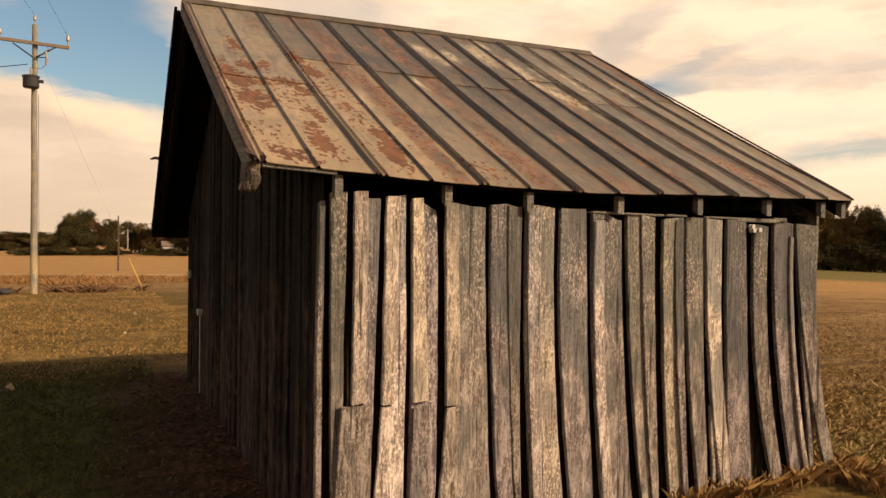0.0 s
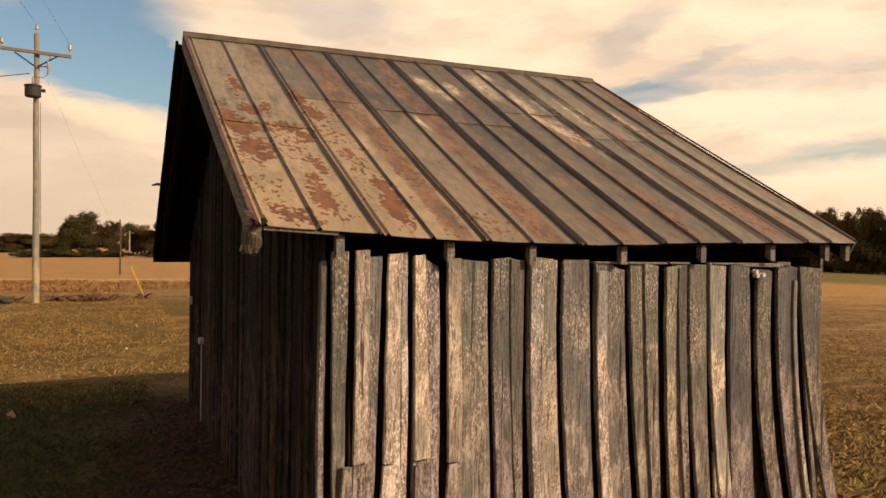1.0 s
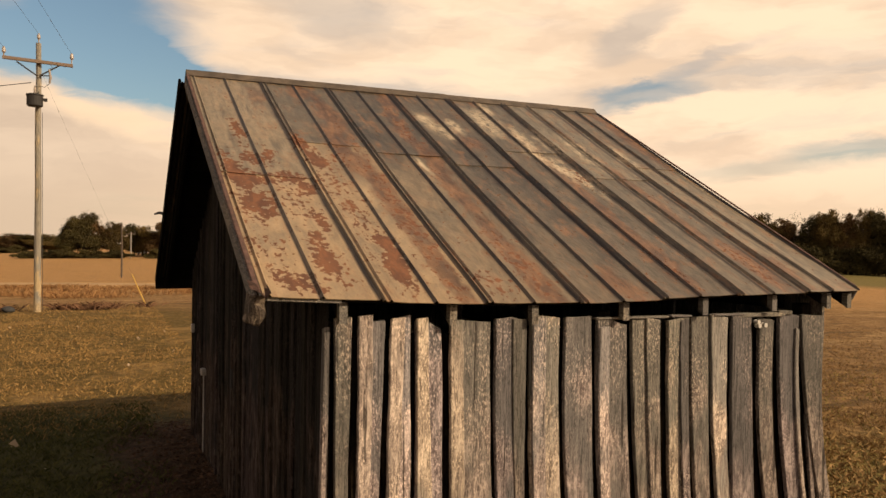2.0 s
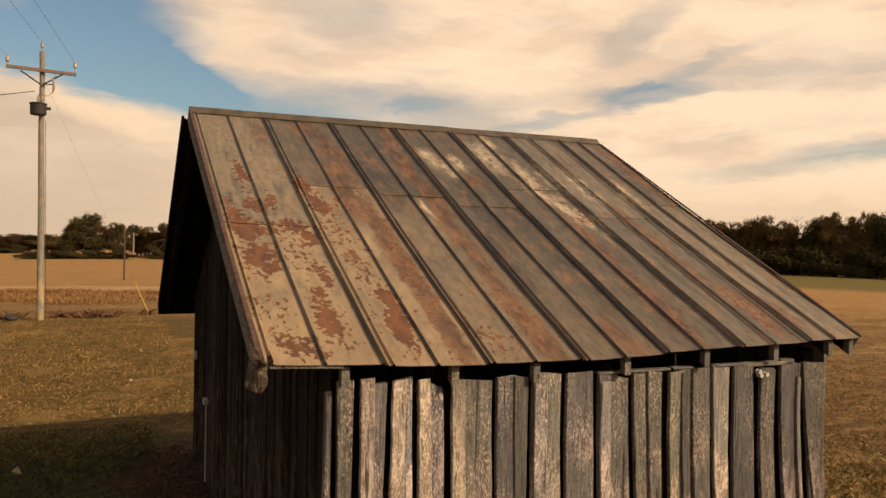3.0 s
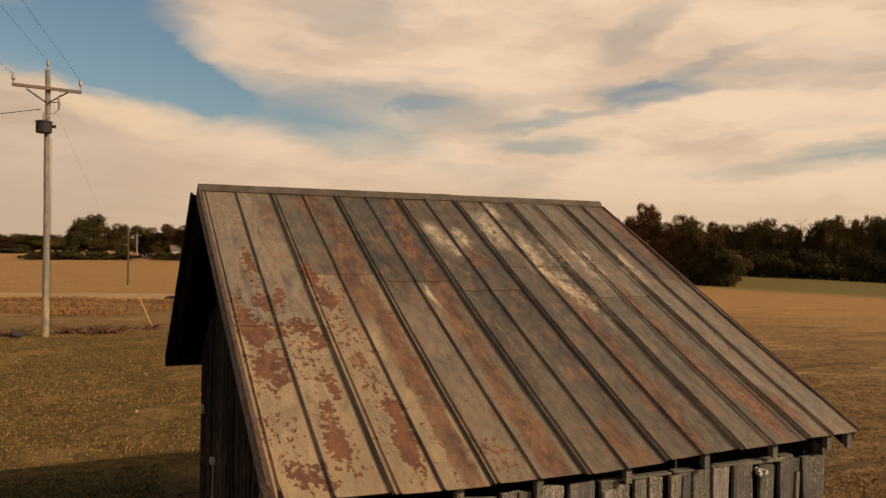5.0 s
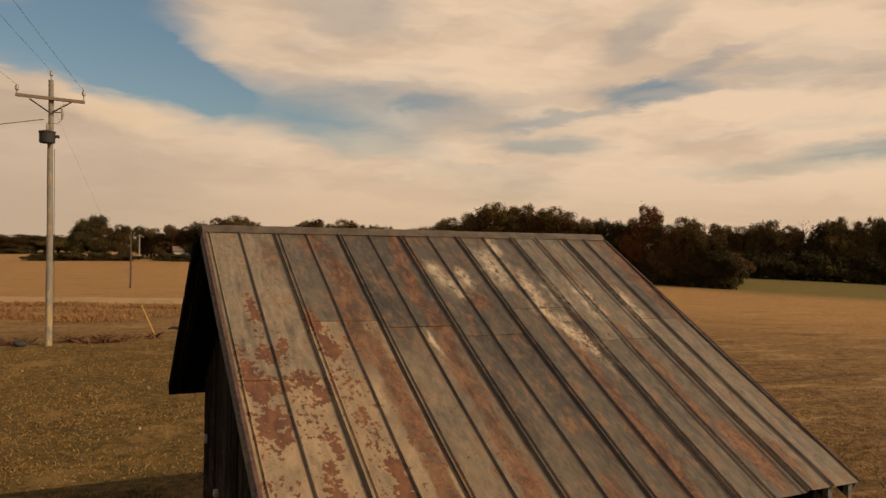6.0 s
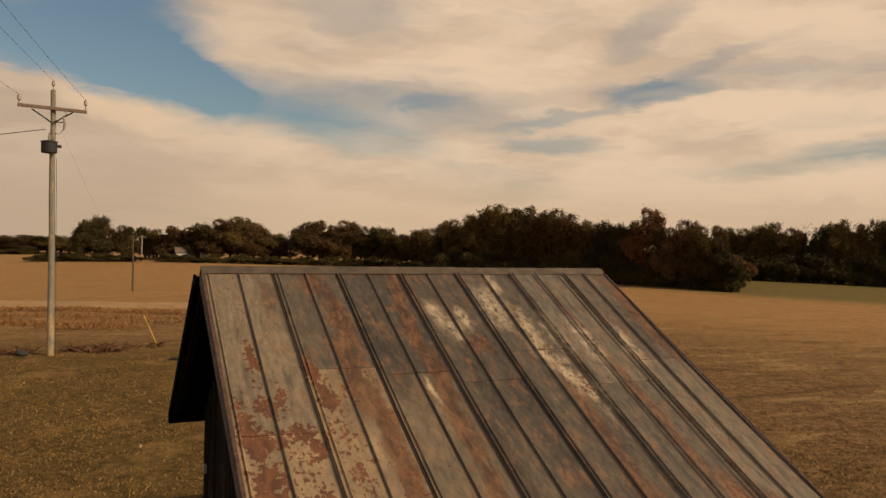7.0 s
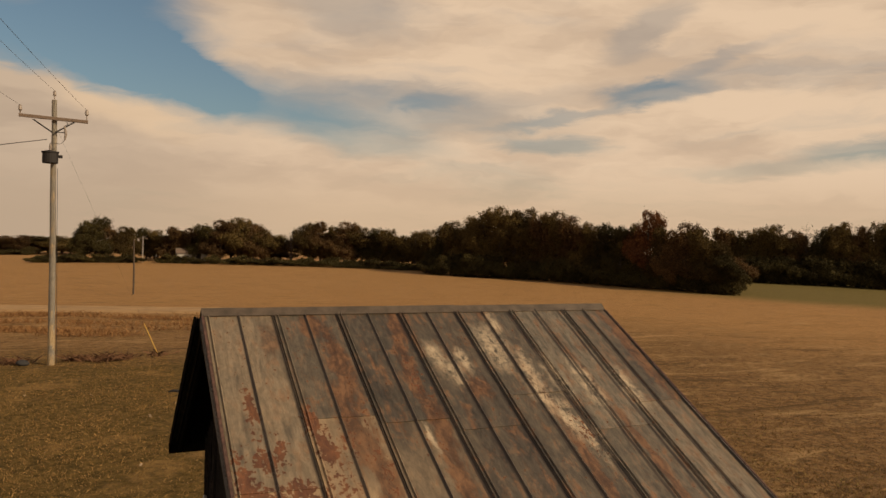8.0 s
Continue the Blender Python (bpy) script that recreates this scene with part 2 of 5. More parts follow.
    # scoured pale patches
    pale = patches([(2.14, 5.05, 0.015, 0.10), (2.52, 5.84, 0.05, 0.14), (2.62, 5.66, 0.05, 0.11), (3.12, 5.92, 0.10, 0.20), (3.27, 6.22, 0.05, 0.10), (3.29, 5.40, 0.06, 0.22), (3.53, 5.50, 0.05, 0.20),
                    (3.38, 5.06, 0.06, 0.17), (3.33, 5.62, 0.05, 0.16), (3.47, 4.86, 0.06, 0.16), (3.80, 5.37, 0.06, 0.24), (4.18, 5.30, 0.05, 0.20), (2.76, 5.78, 0.04, 0.10)], 1.2)
    pale = n.math("MULTIPLY", pale, n.ramp(n.math("ADD", n.math("MULTIPLY", mott, 0.6), n.math("MULTIPLY", flake, 0.4)), 0.40, 0.54))
    colour = n.mix(n.math("MULTIPLY", pale, 0.78), colour, rgb(0.54, 0.435, 0.295))
    # flaking rust in clusters
    heavy = [(0.87, 5.44, 0.035, 0.10), (0.72, 4.97, 0.06, 0.05), (0.90, 4.93, 0.09, 0.09), (1.01, 5.00, 0.045, 0.13), (0.82, 4.66, 0.15, 0.09), (0.74, 4.78, 0.06, 0.10), (0.83, 4.30, 0.095, 0.16),
             (0.84, 3.52, 0.11, 0.08), (0.93, 3.44, 0.05, 0.04), (1.08, 4.70, 0.10, 0.06), (1.16, 4.57, 0.05, 0.07), (1.13, 4.12, 0.035, 0.10), (1.05, 3.96, 0.05, 0.06), (1.04, 3.80, 0.065, 0.17),
             (1.27, 5.25, 0.06, 0.15), (1.33, 5.05, 0.06, 0.12), (1.44, 3.90, 0.05, 0.12), (1.43, 3.66, 0.06, 0.15)]
    light = [(0.87, 5.35, 0.04, 0.28), (0.74, 3.80, 0.12, 0.17), (1.06, 4.38, 0.10, 0.28), (1.07, 3.60, 0.07, 0.12), (1.35, 4.75, 0.12, 0.30), (1.38, 4.40, 0.10, 0.34), (1.40, 4.05, 0.09, 0.28), (1.38, 3.72, 0.09, 0.20),
             (1.90, 3.55, 0.12, 0.14), (1.52, 5.05, 0.06, 0.22), (0.74, 4.42, 0.07, 0.30), (1.68, 4.30, 0.07, 0.90), (2.20, 3.75, 0.08, 0.40), (3.25, 3.70, 0.06, 0.28), (3.98, 3.65, 0.07, 0.22), (3.45, 4.90, 0.06, 0.20), (2.24, 5.60, 0.06, 0.30)]
    score = n.math("ADD", n.math("MULTIPLY", patches(heavy, 0.75), 0.30), n.math("MULTIPLY", patches(light, 1.0), 0.145))
    score = n.math("ADD", score, n.math("SUBTRACT", n.math("ADD", n.math("MULTIPLY", flake, 1.20), n.math("MULTIPLY", mott, 0.25)), 0.25))
    rust = n.ramp(n.math("ADD", score, n.math("MULTIPLY", fine, 0.03)), 0.665, 0.705)
    halo = n.ramp(score, 0.59, 0.68, 0.0, 0.28)
    colour = n.mix(halo, colour, rgb(0.29, 0.158, 0.070))
    colour = n.mix(n.math("MULTIPLY", rust, 0.94), colour, n.mix(n.ramp(mott, 0.35, 0.65), rgb(0.075, 0.022, 0.009), rgb(0.165, 0.058, 0.021)))
    # dirt lying along the ribs
    rib = n.math("ABSOLUTE", n.math("SUBTRACT", n.math("FRACT", n.math("ADD", across, 0.5)), 0.5))
    colour = n.mix(n.math("MULTIPLY", n.ramp(rib, 0.075, 0.025), n.ramp(run, 0.35, 0.6, 0.60, 0.97)), colour, rgb(0.026, 0.017, 0.011))
    colour = n.mix(n.ramp(fine, 0.30, 0.70, 0.0, 0.26), colour, rgb(0.06, 0.048, 0.038))
    # small stains and scuffs, drawn down the slope
    scuff = n.noise(n.mapping(place, scale=(1.0, 0.32, 0.32)), 26.0, 6.0, 0.72, 0.5)
    gain = n.math("ADD", 1.0, n.math("MULTIPLY", n.ramp(scuff, 0.32, 0.68, -0.40, 0.32), n.math("SUBTRACT", 1.0, n.math("MULTIPLY", tan, 0.75))))
    colour = n.mix(1.0, colour, n.combine(gain, gain, gain), "MULTIPLY")
    n.put(shader.inputs["Base Color"], colour)
    n.put(shader.inputs["Roughness"], n.ramp(rust, 0, 1, 0.40, 0.85))
    shader.inputs["Specular IOR Level"].default_value = 0.5
    bump(n, shader, n.math("ADD", n.math("MULTIPLY", broad, 1.6), n.math("ADD", n.math("MULTIPLY", rust, 0.10), n.math("MULTIPLY", fine, 0.06))), 0.5, 0.012)
    return mat


def plain_material(name, colour, rough=0.8, metal=0.0, vary=0.25, scale=30.0):
    mat, n, shader = material(name)
    place = n.add("ShaderNodeTexCoord").outputs["Object"]
    grain = n.noise(place, scale, 5.0, 0.65)
    n.put(shader.inputs["Base Color"], n.mix(n.ramp(grain, 0.3, 0.7), rgb(*[c * (1 - vary) for c in colour]), rgb(*[c * (1 + vary) for c in colour])))
    shader.inputs["Roughness"].default_value = rough
    shader.inputs["Metallic"].default_value = metal
    bump(n, shader, grain, 0.3, 0.004)
    return mat


def blade_material(name, first, second, through=0.0):
    """Leaves, blades and stalks: every one takes its own tint."""
    mat, n, shader = material(name)
    luck = n.add("ShaderNodeNewGeometry").outputs["Random Per Island"]
    whole = n.add("ShaderNodeObjectInfo").outputs["Random"]
    colour = n.mix(luck, rgb(*first), rgb(*second))
    tint = n.ramp(whole, 0, 1, 0.62, 1.38, smooth=False)
    n.put(shader.inputs["Base Color"], n.mix(1.0, colour, n.combine(tint, tint, tint), "MULTIPLY"))
    shader.inputs["Roughness"].default_value = 0.85
    shader.inputs["Specular IOR Level"].default_value = 0.15
    return mat


def ground_material():
    mat, n, shader = material("autumn_field")
    where = n.add("ShaderNodeNewGeometry").outputs["Position"]
    x, y, z = n.xyz(where)
    wide = n.noise(where, 0.09, 5.0, 0.6, 0.4)
    broad = n.noise(where, 0.55, 6.0, 0.65, 0.3)
    clump = n.noise(where, 5.0, 6.0, 0.7, 0.4)
    fine = n.noise(where, 45.0, 5.0, 0.7)
    rows = n.noise(n.mapping(where, rotation=(0, 0, radians(24)), scale=(0.2, 1.0, 1.0)), 0.5, 4.0, 0.6)
    straw = n.mix(n.ramp(clump, 0.32, 0.68), rgb(0.260, 0.136, 0.050), rgb(0.500, 0.284, 0.112))
    straw = n.mix(n.ramp(rows, 0.40, 0.72, 0.0, 0.25), straw, rgb(0.45, 0.26, 0.098))
    drift = n.noise(n.mapping(where, rotation=(0, 0, radians(24)), scale=(0.3, 1.0, 1.0)), 1.1, 6.0, 0.7, 0.5)
    straw = n.mix(n.ramp(drift, 0.56, 0.68, 0.0, 0.55), straw, rgb(0.46, 0.31, 0.15))
    straw = n.mix(n.ramp(drift, 0.44, 0.34, 0.0, 0.5), straw, rgb(0.085, 0.052, 0.018))
    tuft = n.noise(where, 2.1, 6.0, 0.72, 0.8)
    close = n.ramp(n.vec("LENGTH", where), 60.0, 16.0)
    straw = n.mix(n.math("MULTIPLY", n.ramp(tuft, 0.50, 0.39), n.math("MULTIPLY", close, 0.9)), straw, rgb(0.070, 0.042, 0.014))
    straw = n.mix(n.math("MULTIPLY", n.ramp(tuft, 0.55, 0.62), n.math("MULTIPLY", close, 0.7)), straw, rgb(0.47, 0.32, 0.16))
    # the nearer field lies in browner, broken stubble
    worn = n.math("MULTIPLY", n.ramp(n.math("ADD", n.vec("LENGTH", where), n.math("MULTIPLY", n.math("SUBTRACT", wide, 0.5), 30.0)), 62.0, 22.0), 0.72)
    straw = n.mix(worn, straw, n.mix(n.ramp(clump, 0.34, 0.66), rgb(0.068, 0.040, 0.017), rgb(0.225, 0.135, 0.060)))
    # windrows of chaff and dark clods lying across the stubble
    swath = n.noise(n.mapping(where, rotation=(0, 0, radians(24)), scale=(0.22, 1.0, 1.0)), 0.85, 7.0, 0.74, 0.6)
    straw = n.mix(n.math("MULTIPLY", n.ramp(swath, 0.54, 0.64), n.ramp(close, 0.0, 0.6, 0.25, 0.60)), straw, rgb(0.47, 0.305, 0.140))
    straw = n.mix(n.math("MULTIPLY", n.ramp(swath, 0.46, 0.38), n.ramp(close, 0.0, 0.6, 0.22, 0.80)), straw, rgb(0.090, 0.052, 0.020))
    lawn = n.mix(n.ramp(clump, 0.35, 0.68), rgb(0.070, 0.047, 0.012), rgb(0.200, 0.124, 0.036))
    lawn = n.mix(n.ramp(broad, 0.52, 0.70, 0.0, 0.6), lawn, rgb(0.36, 0.215, 0.080))
    # green grass by the shed, its colour also darkened over the shed's shadow
    lush_shaded = n.ramp(n.math("ADD", n.vec("DISTANCE", where, (-2.0, 5.5, 0)), n.math("MULTIPLY", n.math("SUBTRACT", broad, 0.5), 3.5)), 6.4, 4.6)
    green = n.mix(n.ramp(clump, 0.35, 0.68), rgb(0.028, 0.032, 0.009), rgb(0.092, 0.088, 0.026))
    lawn = n.mix(n.math("MULTIPLY", lush_shaded, 0.9), lawn, green)
    # mown grass round the shed, stubble further out
    near = n.vec("LENGTH", n.vec("MULTIPLY", n.vec("SUBTRACT", where, (-3.0, 12.0, 0)), (1.0, 0.62, 0)))
    turf = n.ramp(n.math("ADD", near, n.math("MULTIPLY", n.math("SUBTRACT", wide, 0.5), 14.0)), 14.0, 8.5)
    ring = n.math("MULTIPLY", n.ramp(n.math("ADD", n.vec("DISTANCE", where, (2.6, 5.6, 0)), n.math("MULTIPLY", n.math("SUBTRACT", broad, 0.5), 3.0)), 6.6, 4.6), 0.8)
    colour = n.mix(n.math("MAXIMUM", turf, ring), straw, lawn)
    far_green = n.math("MULTIPLY", n.ramp(n.vec("LENGTH", n.vec("SUBTRACT", where, (108, 76, -3.6))), 50, 30), 0.85)
    colour = n.mix(far_green, colour, rgb(0.13, 0.115, 0.035))
    # greener grass off the shed's east corner
    fresh = n.ramp(n.math("ADD", n.vec("LENGTH", n.vec("MULTIPLY", n.vec("SUBTRACT", where, (6.2, 5.2, 0)), (0.75, 1.0, 0))), n.math("MULTIPLY", n.math("SUBTRACT", broad, 0.5), 4.0)), 2.6, 1.2, 0.0, 0.85)
    colour = n.mix(fresh, colour, n.mix(n.ramp(clump, 0.36, 0.64), rgb(0.100, 0.080, 0.022), rgb(0.290, 0.220, 0.072)))
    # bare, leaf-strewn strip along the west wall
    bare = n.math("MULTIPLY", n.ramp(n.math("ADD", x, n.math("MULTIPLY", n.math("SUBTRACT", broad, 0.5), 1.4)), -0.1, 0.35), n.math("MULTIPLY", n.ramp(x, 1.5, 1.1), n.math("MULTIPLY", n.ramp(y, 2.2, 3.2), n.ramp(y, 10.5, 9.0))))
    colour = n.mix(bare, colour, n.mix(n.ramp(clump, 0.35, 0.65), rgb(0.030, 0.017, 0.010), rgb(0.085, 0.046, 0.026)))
    colour = n.mix(n.ramp(fine, 0.30, 0.62, 0.55, 0.0), colour, rgb(0.05, 0.036, 0.016))
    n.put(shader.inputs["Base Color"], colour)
    shader.inputs["Roughness"].default_value = 0.95
    shader.inputs["Specular IOR Level"].default_value = 0.1
    bump(n, shader, n.math("ADD", n.math("MULTIPLY", clump, 1.0), n.math("MULTIPLY", fine, 0.35)), 0.9, 0.06)
    return mat


BOARD = wood_material("weathered_board", (0.045, 0.035, 0.035), (0.160, 0.127, 0.126), (0.35, 0.290, 0.280), 0.75)
FRESH = wood_material("sunbleached_board", (0.082, 0.063, 0.058), (0.290, 0.232, 0.214), (0.55, 0.452, 0.408), 0.8)
# the same boards darkened in colour, since the west gable lies in shade
GABLE = wood_material("shaded_gable_board", (0.012, 0.009, 0.0085), (0.042, 0.032, 0.030), (0.088, 0.070, 0.064), 0.25, shine=0.0)
# timber coloured near black for the shade inside and under the roof
FRAME = wood_material("shade_black_timber", (0.007, 0.005, 0.004), (0.020, 0.0145, 0.011), (0.038, 0.029, 0.022), 0.2, shine=0.0)
TAIL = wood_material("grey_timber", (0.06, 0.048, 0.04), (0.19, 0.155, 0.125), (0.33, 0.28, 0.23), 0.4, (1, 0.045, 1))
KNOT = wood_material("knotty_dark_timber", (0.018, 0.013, 0.010), (0.075, 0.056, 0.042), (0.24, 0.19, 0.14), 0.5, (1, 0.3, 1))
STEEL = roof_material()
CAP = plain_material("zinc_flashing", (0.080, 0.060, 0.042), 0.65, 0.05, 0.35, 7)
EDGE = plain_material("rusty_edge_metal", (0.085, 0.045, 0.034), 0.85, 0.1, 0.5, 22)
GREY_BOX = plain_material("grey_painted_steel", (0.30, 0.28, 0.26), 0.6, 0.1)
POLE = wood_material("bleached_pole_wood", (0.22, 0.16, 0.105), (0.42, 0.32, 0.215), (0.56, 0.44, 0.31), 0.3)
ARM = plain_material("grey_crossarm_wood", (0.16, 0.115, 0.085), 0.9)
DARK = plain_material("dark_steel", (0.016, 0.014, 0.014), 0.75, 0.0)
PORCELAIN = plain_material("grey_porcelain", (0.26, 0.22, 0.19), 0.35)
WIRE = plain_material("black_cable", (0.03, 0.028, 0.028), 0.6)
YELLOW = plain_material("yellow_plastic_guard", (0.52, 0.33, 0.075), 0.55, 0.0, 0.1)
BARK = plain_material("bark", (0.075, 0.055, 0.04), 0.95, 0.0, 0.4, 6)
GROUND = ground_material()
DUST = plain_material("pale_dirt_road", (0.33, 0.20, 0.083), 0.95, 0.0, 0.2, 0.8)
WHITE = plain_material("white_paint", (0.42, 0.40, 0.37), 0.5, 0.0, 0.06)
GLASS_DARK = plain_material("dark_window_glass", (0.02, 0.022, 0.025), 0.15, 0.0, 0.1)
RUBBER = plain_material("black_rubber", (0.025, 0.024, 0.024), 0.8)
LEAF_OAK = blade_material("dull_green_leaves", (0.034, 0.025, 0.008), (0.140, 0.094, 0.030))
LEAF_DARK = blade_material("dark_green_leaves", (0.020, 0.018, 0.006), (0.078, 0.060, 0.020))
LEAF_BROWN = blade_material("brown_autumn_leaves", (0.040, 0.025, 0.010), (0.150, 0.086, 0.034))
LEAF_RED = blade_material("rust_red_leaves", (0.075, 0.030, 0.012), (0.170, 0.072, 0.026))
BLADE_GREEN = blade_material("green_grass_blades", (0.024, 0.028, 0.007), (0.085, 0.078, 0.022))
BLADE_OLIVE = blade_material("olive_grass_blades", (0.085, 0.068, 0.020), (0.250, 0.190, 0.062))
BLADE_ROAD = blade_material("brown_verge_weeds", (0.130, 0.066, 0.027), (0.225, 0.122, 0.050))
BLADE_LAWN = blade_material("dry_lawn_blades", (0.190, 0.116, 0.041), (0.360, 0.220, 0.084))
BLADE_STRAW = blade_material("straw_blades", (0.20, 0.115, 0.042), (0.50, 0.32, 0.14))
BLADE_WEED = blade_material("dry_weed_stalks", (0.09, 0.045, 0.016), (0.26, 0.15, 0.055))
LITTER = blade_material("fallen_leaves", (0.035, 0.018, 0.010), (0.125, 0.066, 0.036))
PALE_LITTER = blade_material("bleached_fallen_leaves", (0.16, 0.11, 0.065), (0.32, 0.24, 0.16))


# ---- mesh helpers ----
def part(name, mesh, mat, parent=None, label=""):
    """Links a bmesh or a (verts, faces) pair as one mesh object under its thing."""
    if isinstance(mesh, bmesh.types.BMesh):
        data = bpy.data.meshes.new(name)
        bmesh.ops.recalc_face_normals(mesh, faces=mesh.faces)
        mesh.to_mesh(data)
        mesh.free()
    elif isinstance(mesh, bpy.types.Mesh):
        data = mesh
    else:
        data = bpy.data.meshes.new(name)
        data.from_pydata(*[list(mesh[0]), [], list(mesh[1])])
    if not data.materials:
        data.materials.append(mat)
    ob = new(name, data)
    ob.parent = parent
    return tagged(ob, label)


def empty(name, place=(0, 0, 0)):
    ob = new(name)
    ob.location = place
    return ob


def add_box(bm, centre, size, turn=None, bevel=0.0):
    made = bmesh.ops.create_cube(bm, size=1.0)["verts"]
    m = Matrix.Translation(centre) @ (turn or Matrix()) @ Matrix.Diagonal((*size, 1))
    bmesh.ops.transform(bm, matrix=m, verts=made)
    if bevel:
        edges = list({e for v in made for e in v.link_edges})
        bmesh.ops.bevel(bm, geom=edges, offset=bevel, segments=1, affect="EDGES")
    return bm


def box(centre, size, turn=None, bevel=0.0):
    return add_box(bmesh.new(), centre, size, turn, bevel)


def add_tube(bm, points, radii, sides=8):
    """A tapered tube along points."""
    points, radii = [Vector(p) for p in points], [float(r) for r in radii]
    rings = []
    for i, p in enumerate(points):
        way = (points[min(i + 1, len(points) - 1)] - points[max(i - 1, 0)]).normalized()
        side = way.cross(Vector((0.31, 0.95, 0.11))).normalized()
        up = way.cross(side)
        rings.append([bm.verts.new(p + radii[i] * (math.cos(a) * side + math.sin(a) * up)) for a in [2 * math.pi * k / sides for k in range(sides)]])
    for a, b in zip(rings, rings[1:]):
        for k in range(sides):
            bm.faces.new((a[k], a[(k + 1) % sides], b[(k + 1) % sides], b[k]))
    bm.faces.new(rings[0])
    bm.faces.new(rings[-1])
    return bm


def tube(points, radii, sides=8):
    return add_tube(bmesh.new(), points, radii, sides)


def beam(a, b, width, depth, chamfer=0.006):
    """A squared timber from a to b; width is level, depth upright."""
    a, b = Vector(a), Vector(b)
    way = b - a
    side = way.cross(Vector((0, 0, 1)))
    side = side.normalized() if side.length > 1e-4 else Vector((1, 0, 0))
    up = side.cross(way).normalized()
    turn = Matrix((side, way.normalized(), up)).transposed().to_4x4()
    return box((a + b) / 2, (width, way.length, depth), turn, chamfer)


def board_mesh(bottom, top, w_bottom, w_top, across, out, thick=0.024, bow=0.0, rag=0.012, seed=0):
    """A sawn board as (verts, faces), its verts counted from its foot: chamfered, slightly bowed, uneven at edges and ends."""
    rnd = random.Random(seed)
    bottom, top, across, out = Vector(bottom), Vector(top), Vector(across), Vector(out)
    steps, c = 7, 0.004
    verts, faces = [], []
    wob = [rnd.uniform(-1, 1) for _ in range(4)]
    for i in range(steps + 1):
        s = i / steps
        mid = (top - bottom) * s + across * (bow * math.sin(math.pi * s) + 0.003 * wob[0] * math.sin(7 * s + wob[1]))
        mid = mid + out * (0.004 * wob[2] * math.sin(5 * s + wob[3] * 3))
        left = -(w_bottom + (w_top - w_bottom) * s) / 2 + rnd.uniform(-1, 1) * 0.0035
        right = (w_bottom + (w_top - w_bottom) * s) / 2 + rnd.uniform(-1, 1) * 0.0035
        ends = i in (0, steps)
        for u, d in ((left, 0), (left, thick - c), (left + c, thick), (right - c, thick), (right, thick - c), (right, 0)):
            lift = Vector((0, 0, rnd.uniform(-rag, rag))) if ends else Vector()
            verts.append(mid + across * u + out * d + lift)
    for i in range(steps):
        for k in range(6):
            a, b = i * 6 + k, i * 6 + (k + 1) % 6
            faces.append((a, b, b + 6, a + 6))
    faces.append((5, 4, 3, 2, 1, 0))
    faces.append(tuple(steps * 6 + k for k in range(6)))
    return verts, faces


def board(parent, mat, bottom, top, w_bottom, w_top, across, out, **kw):
    ob = part("board", board_mesh(bottom, top, w_bottom, w_top, across, out, **kw), mat, parent)
    ob.location = bottom
    return ob


def plank_mesh(edges, z0, z1, thick=0.024, rag=0.012, seed=0, split=0.0):
    """An upright sawn plank facing -y, as (verts, faces) counted from its foot: edges gives its left and right side at its top, middle and
    foot; it is warped, cupped, worn at its edges and ragged at its ends, and may be split at its top."""
    rnd = random.Random(seed)
    (lt, rt), (lm, rm), (lf, rf) = edges
    steps, c = 10, 0.004
    twist, warp, phase, cup = rnd.uniform(-0.006, 0.006), rnd.uniform(0.001, 0.005), rnd.uniform(0, 6), rnd.uniform(-0.003, 0.002)
    end_cut = rnd.uniform(-1, 1) * rag
    verts, faces = [], []
    foot = (lf + rf) / 2
    for i in range(steps + 1):
        s = i / steps
        a, b, d = 2 * (s - 0.5) * (s - 1), 4 * s * (1 - s), 2 * s * (s - 0.5)
        left, right = a * lf + b * lm + d * lt - foot, a * rf + b * rm + d * rt - foot
        left, right = left + rnd.uniform(-1, 1) * 0.003, right + rnd.uniform(-1, 1) * 0.003
        out = warp * math.sin(4 * s + phase)
        mid = (left + right) / 2
        for k, (u, depth) in enumerate(((left, 0), (left, thick - c), (left + c, thick), (mid, thick + cup), (right - c, thick), (right, thick - c), (right, 0))):
            z = (z1 - z0) * s
            if i in (0, steps):
                z += rnd.uniform(-rag, rag) * 0.6 + end_cut * (u - mid) / max(0.02, right - left) * 2
            if i == steps and k in (4, 5, 6):
                z -= split
            lean = twist * (u - mid) / max(0.02, right - left) * 2 * (s - 0.4)
            verts.append((u, -(depth + out + lean), z))
    for i in range(steps):
        for k in range(7):
            a, b = i * 7 + k, i * 7 + (k + 1) % 7
            faces.append((a, a + 7, b + 7, b))
    faces.append(tuple(range(7)))
    faces.append(tuple(steps * 7 + k for k in reversed(range(7))))
    return verts, faces


def plank(parent, mat, edges, y, z0, z1, **kw):
    ob = part("board", plank_mesh(edges, z0, z1, **kw), mat, parent)
    ob.location = ((edges[2][0] + edges[2][1]) / 2, y, z0)
    return ob


# ---- ground ----
PROFILE_R = [0, 7, 12, 28, 75, 101, 145, 190, 400, 4000]
PROFILE_Z = [0.05, 0.04, -0.23, -0.66, -2.4, -3.2, -3.9, -4.4, -8.0, -125.0]


def ground_z(x, y):
    """The low rise on which the shed stands, and its falling fields."""
    r = math.hypot(x, y)
    z = float(np.interp(r, PROFILE_R, PROFILE_Z))
    if r > 9:
        z += min(1.0, (r - 9) / 20) * 0.10 * noise.noise(Vector((x * 0.06, y * 0.06, 0)))
    return z + 0.018 * noise.noise(Vector((x * 0.9, y * 0.9, 3)))


